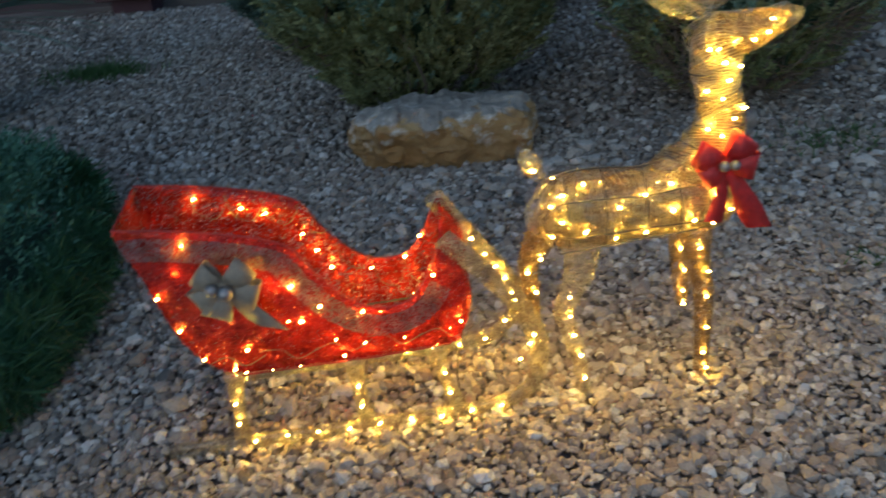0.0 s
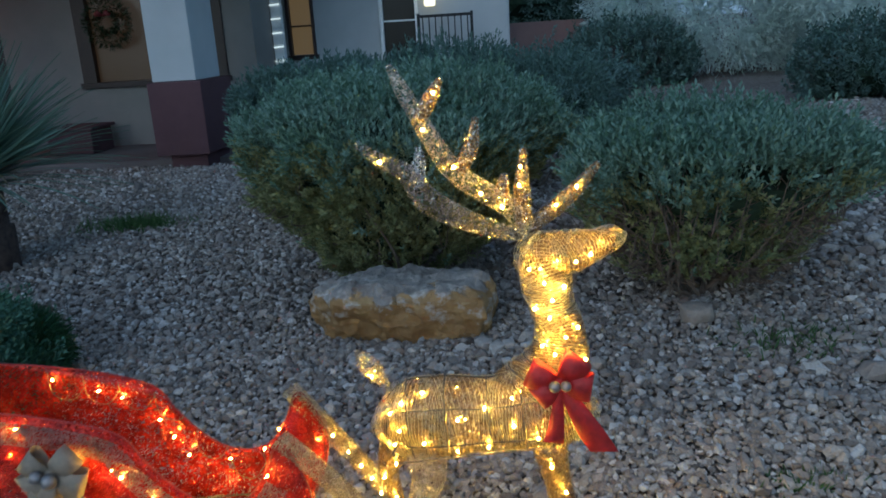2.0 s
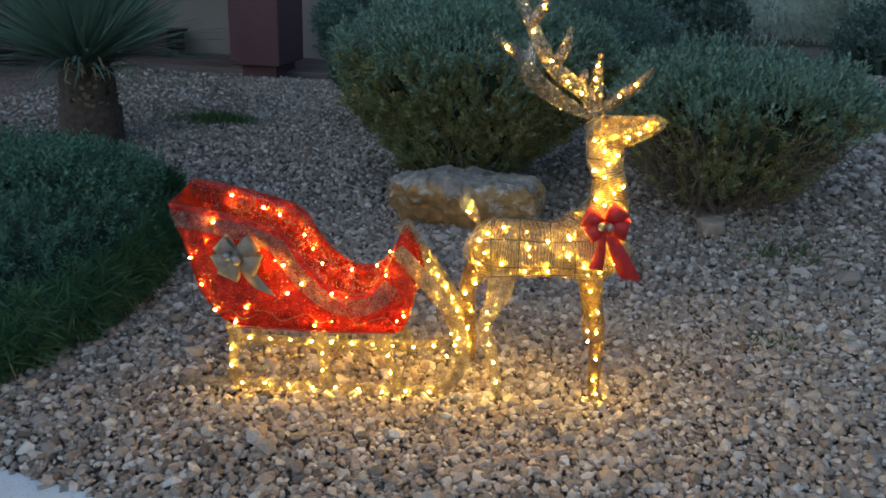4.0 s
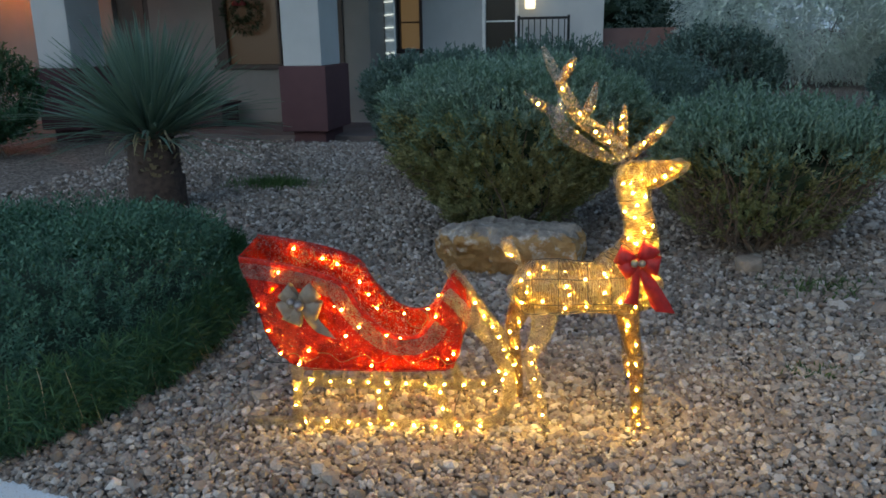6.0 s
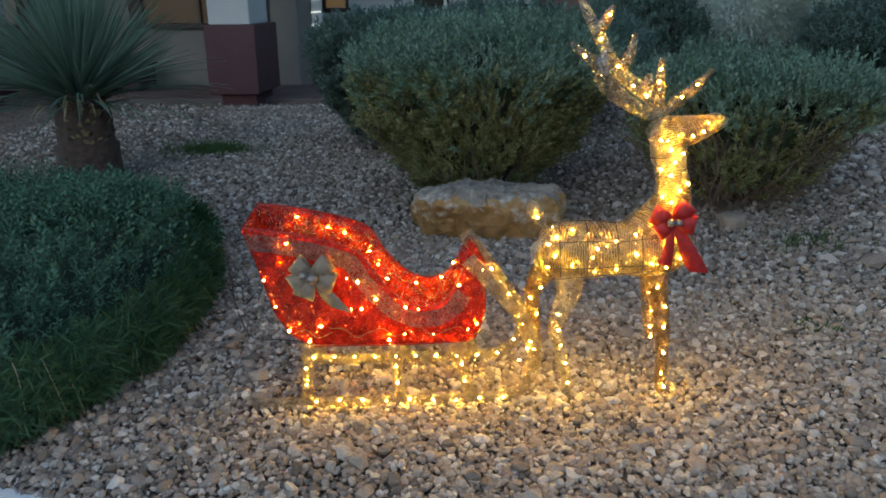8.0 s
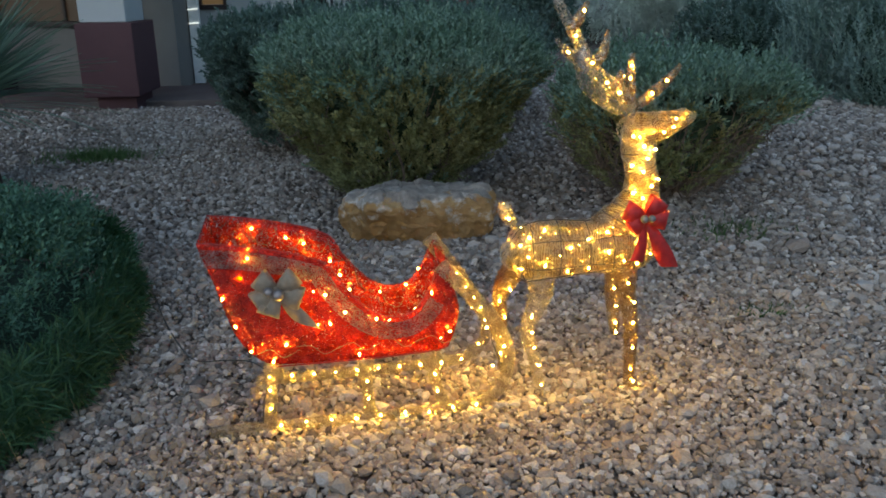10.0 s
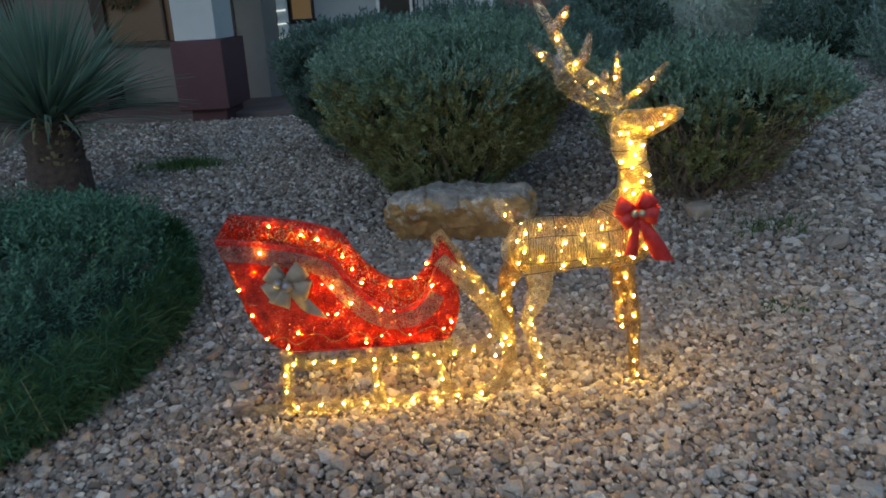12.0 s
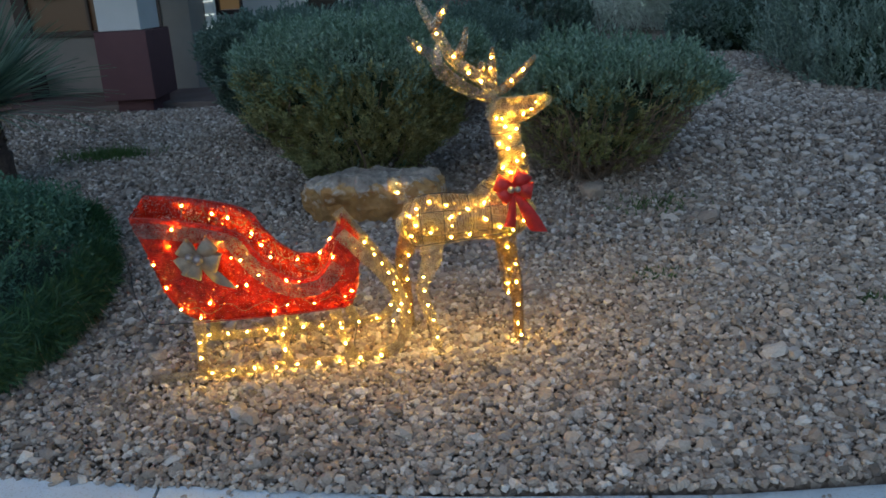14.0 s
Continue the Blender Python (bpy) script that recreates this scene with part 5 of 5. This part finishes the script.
def band_on_rim(depth, lift, lo, hi, out):
    """A ribbon that follows the rim, cut off at the back edge."""
    p = spline(RIM[:-1], 6)[3:]
    way = np.gradient(p, axis=0)
    way /= np.linalg.norm(way, axis=1)[:, None]
    nrm = np.stack([way[:, 1], -way[:, 0]], 1)
    bm = bmesh.new()
    rows = []
    for i, (q, m) in enumerate(zip(p, nrm)):
        c = [q + m * (lo + (hi - lo) * k / 3) for k in range(4)]
        if i == 0:
            c = [np.array((float(np.interp(v[1], BACK_Z, BACK_X)) + 0.004, v[1])) for v in c]
        rows.append([(x, depth(x), z + lift) for x, z in c])
    for off in (out, out - 0.0015):
        got = [[bm.verts.new((x, y - off, z)) for x, y, z in r] for r in rows]
        for r0, r1 in zip(got, got[1:]):
            for k in range(3):
                bm.faces.new((r0[k], r0[k + 1], r1[k + 1], r1[k]))
    return bm


def build_sleigh():
    rng = np.random.default_rng(91)
    top = thing("sleigh", "lit red tinsel sleigh on clear runners standing on gravel", "decoration")
    cheek = part("side_panel", side_panel(NEAR, 0.0, -0.012), RED_NET, top, "red glitter net cheek", True)
    far_cheek = part("side_panel", side_panel(FAR, LIFT, 0.012), RED_NET, top, "red glitter net cheek", True)
    part("back_panel", cross_sheet(BACK), RED_NET, top, "", True)
    part("front_panel", cross_sheet(FRONT), RED_NET, top, "", True)
    part("floor_panel", cross_sheet(FLOOR), RED_NET, top, "", True)
    part("trim_band", band_on_rim(NEAR, 0.0, 0.012, 0.07, 0.017), SILVER_NET, cheek, "greyish silver ribbon below the rim", True)
    rimw = [(x, NEAR(x), z) for x, z in spline(RIM + FRONT[1:], 5)]
    part("rim_wire", rod(bmesh.new(), rimw, 0.003, 6), RED_WIRE, cheek)
    part("rim_wire", rod(bmesh.new(), [(x, FAR(x), z + LIFT) for x, z in spline(RIM + FRONT[1:], 5)], 0.003, 6), RED_WIRE, far_cheek)
    for x, z in ((-0.56, 0.375),):
        part("base_wire", rod(bmesh.new(), [(x, NEAR(x) - 0.004, z - 0.006), (-0.2, NEAR(-0.2) - 0.004, z - 0.008), (0.0, NEAR(0) - 0.004, z)], 0.003, 6), RED_WIRE, top)
        part("base_wire", rod(bmesh.new(), [(x, FAR(x), z + LIFT - 0.006), (0.0, FAR(0), z + LIFT)], 0.004, 6), WIRE, top)
    # runners
    ny, fy = (lambda x: 1.697 + 0.075 * x), (lambda x: 1.945 + 0.08 * x)
    near = spline([(x, ny(x), z, 0.021 + 0.007 * min(1.0, max(0.0, (z - 0.2) / 0.15)), 0.011) for x, z in ((-0.77, 0.136), (-0.66, 0.137), (-0.4, 0.139), (-0.2, 0.141), (0.03, 0.147), (0.14, 0.163), (0.208, 0.207), (0.232, 0.285), (0.220, 0.378), (0.174, 0.473), (0.098, 0.568), (0.0, 0.672))], 5)
    far = spline([(x, y, z, 0.021 + 0.007 * min(1.0, max(0.0, (z - 0.25) / 0.15)), 0.011) for x, y, z in ((-0.65, fy(-0.65), 0.19), (-0.3, fy(-0.3), 0.192), (0.02, fy(0.02), 0.2), (0.114, fy(0.1), 0.215), (0.175, fy(0.15), 0.262), (0.2, 1.955, 0.33), (0.192, 1.945, 0.385), (0.16, 1.932, 0.435), (0.078, 1.902, 0.568), (-0.02, 1.882, 0.712))], 5)
    run_near = part("runner", loft(bmesh.new(), near, n=10, flat=0.4), RUNNER_NET, top, "clear tinsel runner", True)
    run_far = part("runner", loft(bmesh.new(), far, n=10, flat=0.4), RUNNER_NET, top, "clear tinsel runner", True)
    for (a, za), (b, zb) in (((-0.555, 0.375), (-0.575, 0.142)), ((-0.254, 0.368), (-0.242, 0.148)), ((-0.045, 0.372), (0.015, 0.153))):
        for depth, dy, up in ((NEAR, ny, 0.0), (FAR, fy, 0.045)):
            m = (a * 0.6 + b * 0.4, (depth(a) + dy(b)) / 2, (za + zb) / 2 + up)
            rows = spline([(a, depth(a), za + up, 0.026, 0.010), (*m, 0.019, 0.010), (b, dy(b), zb + up, 0.024, 0.010)], 5)
            part("strut", loft(bmesh.new(), rows, n=10, flat=0.3), RUNNER_NET, top, "clear tinsel strut", True)
        zz = (za + zb) / 2
        bulb(top, a * 0.6 + b * 0.4, NEAR(a) - 0.012, zz + 0.03)
        bulb(top, a * 0.45 + b * 0.55, NEAR(a) - 0.012, zz - 0.035)
    # cross wires between the runners
    for x in (-0.6, -0.25, 0.02, 0.21):
        part("cross_wire", rod(bmesh.new(), [(x, ny(x), 0.15 if x < 0.2 else 0.3), (x - 0.01, (ny(x) + fy(x)) / 2, 0.17 if x < 0.2 else 0.32), (x, fy(x), 0.19 if x < 0.2 else 0.34)], 0.003, 5), WIRE, top)
    # bulbs: near runner, far runner, curls
    for k in range(9):
        x = -0.54 + 0.083 * k
        bulb(run_near, x, ny(x) - 0.011, 0.148 + max(0, x) * 0.08 + rng.uniform(-0.004, 0.004))
    for k in range(10):
        x = -0.60 + 0.078 * k
        bulb(run_far, x, fy(x) - 0.011, 0.202 + max(0, x - 0.02) * 0.12)
    for x, z in ((0.205, 0.345), (0.217, 0.371), (0.18, 0.30)):
        bulb(run_near, x, 1.70, z)
    for x, y, z in ((0.078, 1.888, 0.572), (0.112, 1.90, 0.515), (0.142, 1.91, 0.468), (0.166, 1.918, 0.425), (0.185, 1.93, 0.37), (0.195, 1.94, 0.335), (0.165, 1.945, 0.268)):
        bulb(run_far, x, y, z)
    # bulbs on the far rim, seen over the near rim
    for x, z in ((-0.607, 0.785), (-0.50, 0.745), (-0.444, 0.722), (-0.36, 0.652), (-0.33, 0.60), (-0.299, 0.545), (-0.195, 0.525), (-0.104, 0.545), (-0.06, 0.60)):
        bulb(far_cheek, x, FAR(x) - 0.012, z)
    # bulbs on the back edge and the near cheek
    for x, z in ((-0.684, 0.616), (-0.652, 0.52), (-0.612, 0.43), (-0.545, 0.388), (-0.60, 0.745), (-0.625, 0.68)):
        bulb(cheek, x, NEAR(x) - 0.006, z)
    for x, z in ((-0.46, 0.66), (-0.41, 0.61), (-0.37, 0.61), (-0.31, 0.545), (-0.40, 0.495), (-0.36, 0.51), (-0.29, 0.42), (-0.27, 0.395), (-0.22, 0.40), (-0.21, 0.515), (-0.17, 0.49), (-0.12, 0.40), (-0.08, 0.525), (-0.03, 0.59), (0.03, 0.448), (0.0, 0.41), (-0.04, 0.38), (-0.5, 0.45)):
        inner = rng.random() < 0.5
        bulb(cheek, x, NEAR(x) + (0.016 if inner else -0.021), z)

    glitter(cheek, 9000, (0.98, 0.10, 0.06), "red_glitter", 92)
    glitter(far_cheek, 8000, (0.98, 0.10, 0.06), "red_glitter", 93)


def glitter(host, n, colour, name, seed):
    """Tiny foil flakes strewn over the faces of a part, each at its own tilt."""
    rng = np.random.default_rng(seed)
    me = host.data
    me.calc_loop_triangles()
    co = np.array([v.co[:] for v in me.vertices])
    tri = np.array([t.vertices[:] for t in me.loop_triangles])
    a, b, c = co[tri[:, 0]], co[tri[:, 1]], co[tri[:, 2]]
    nrm = np.cross(b - a, c - a)
    size = np.linalg.norm(nrm, axis=1)
    pick = rng.choice(len(tri), n, p=size / size.sum())
    u, v = rng.random((2, n))
    flip = u + v > 1
    u[flip], v[flip] = 1 - u[flip], 1 - v[flip]
    nn = nrm[pick] / size[pick][:, None]
    p = a[pick] + (b - a)[pick] * u[:, None] + (c - a)[pick] * v[:, None] + nn * 0.0012
    flake = np.array([(-0.0009, -0.0009, 0), (0.0009, -0.0009, 0), (0.0009, 0.0009, 0), (-0.0009, 0.0009, 0)])
    vv, ff = scatter(flake, np.array([[0, 1, 2, 3]]), p, turns_along(nn + rng.normal(0, 0.5, (n, 3)), rng), rng.uniform(0.7, 1.3, (n, 1)).repeat(3, 1))
    mat = bpy.data.materials.get(name) or plain(name, colour, 0.18, 1.0, 0.05)
    tagged(hang(new("glitter", mesh_np("glitter", vv, ff, mat)), host), "tiny glinting foil flakes", kind="stuff")


build_sleigh()
glitter(bpy.data.objects["torso"], 5500, (0.95, 0.80, 0.48), "gold_glitter", 94)
glitter(bpy.data.objects["neck"], 3000, (0.95, 0.80, 0.48), "gold_glitter", 95)
for k, ob in enumerate([o for o in bpy.data.objects if o.name.startswith(("antler", "runner", "tail", "leg"))]):
    if not ob.name.startswith("leg") or ob.parent.name == "reindeer":
        glitter(ob, 450, (0.92, 0.86, 0.70), "silver_glitter", 96 + k)
bow("cream_bow", "champagne ribbon bow with silver baubles on the sleigh", (-0.515, 1.60, 0.645), CREAM_SATIN, 0.95, [(0.105, -0.12, 0.028)], [(-0.022, 0.004, 0.016), (0.008, -0.004, 0.019)], 4, ((2.5, 0.072, 0.03), (0.75, 0.078, 0.03), (3.72, 0.08, 0.034), (4.4, 0.085, 0.034), (-0.3, 0.082, 0.034)))

# supply cable from the sleigh over the gravel
CABLE_WAY = ((-0.55, 1.90), (-0.68, 2.08), (-0.79, 2.115), (-0.916, 2.133), (-1.03, 2.315), (-1.14, 2.56), (-1.2, 2.72), (-1.40, 3.17), (-1.6, 3.46), (-1.85, 3.87), (-2.14, 4.35))
pts = spline([(x, y, float(lie(x, y)) + 0.02) for x, y in CABLE_WAY], 6)
tagged(part("cable", rod(bmesh.new(), pts, 0.0029, 6), CABLE), "thin dark supply cable lying on the gravel", "cable")

rng = np.random.default_rng(95)
for k in range(26):
    x = rng.uniform(-1.6, 1.6)
    y = float(edge_y(x)) - abs(rng.normal(0, 0.05)) - 0.01
    r = rng.uniform(0.007, 0.013)
    ob = boulder("pebble", x, y, r, r * 0.8, r * 0.6, 200 + k, COBBLE, "stray grey pebble lying on the concrete pavement", rng.uniform(0, 360), "stray pebbles", 1, 0.8)
    ob.location.z = 0.066 + r * 0.5
# thin leads inside the sleigh and up the reindeer
LEAD = plain("lead_wire", (0.14, 0.10, 0.05), 0.6)
sleigh = bpy.data.objects["sleigh"]
for k in range(7):
    x = -0.62 + 0.085 * k
    z = float(np.interp(x, [p[0] for p in RIM], [p[1] for p in RIM])) + LIFT
    pts = spline([(x, FAR(x) - 0.006, z - 0.012), (x + 0.02, FAR(x) - 0.03, z - 0.06), (x + 0.06, FAR(x) - 0.02, z - 0.085), (x + 0.085, FAR(x + 0.08) - 0.006, z - 0.06)], 5)
    part("lead", rod(bmesh.new(), pts, 0.0011, 4), LEAD, sleigh)
for k in range(5):
    x = -0.60 + 0.13 * k
    pts = spline([(x, NEAR(x) - 0.018, 0.42 + 0.02 * (k % 2)), (x + 0.05, NEAR(x) - 0.02, 0.44), (x + 0.09, NEAR(x) - 0.018, 0.41), (x + 0.14, NEAR(x + 0.1) - 0.018, 0.43)], 5)
    part("lead", rod(bmesh.new(), pts, 0.0010, 4), LEAD, sleigh)
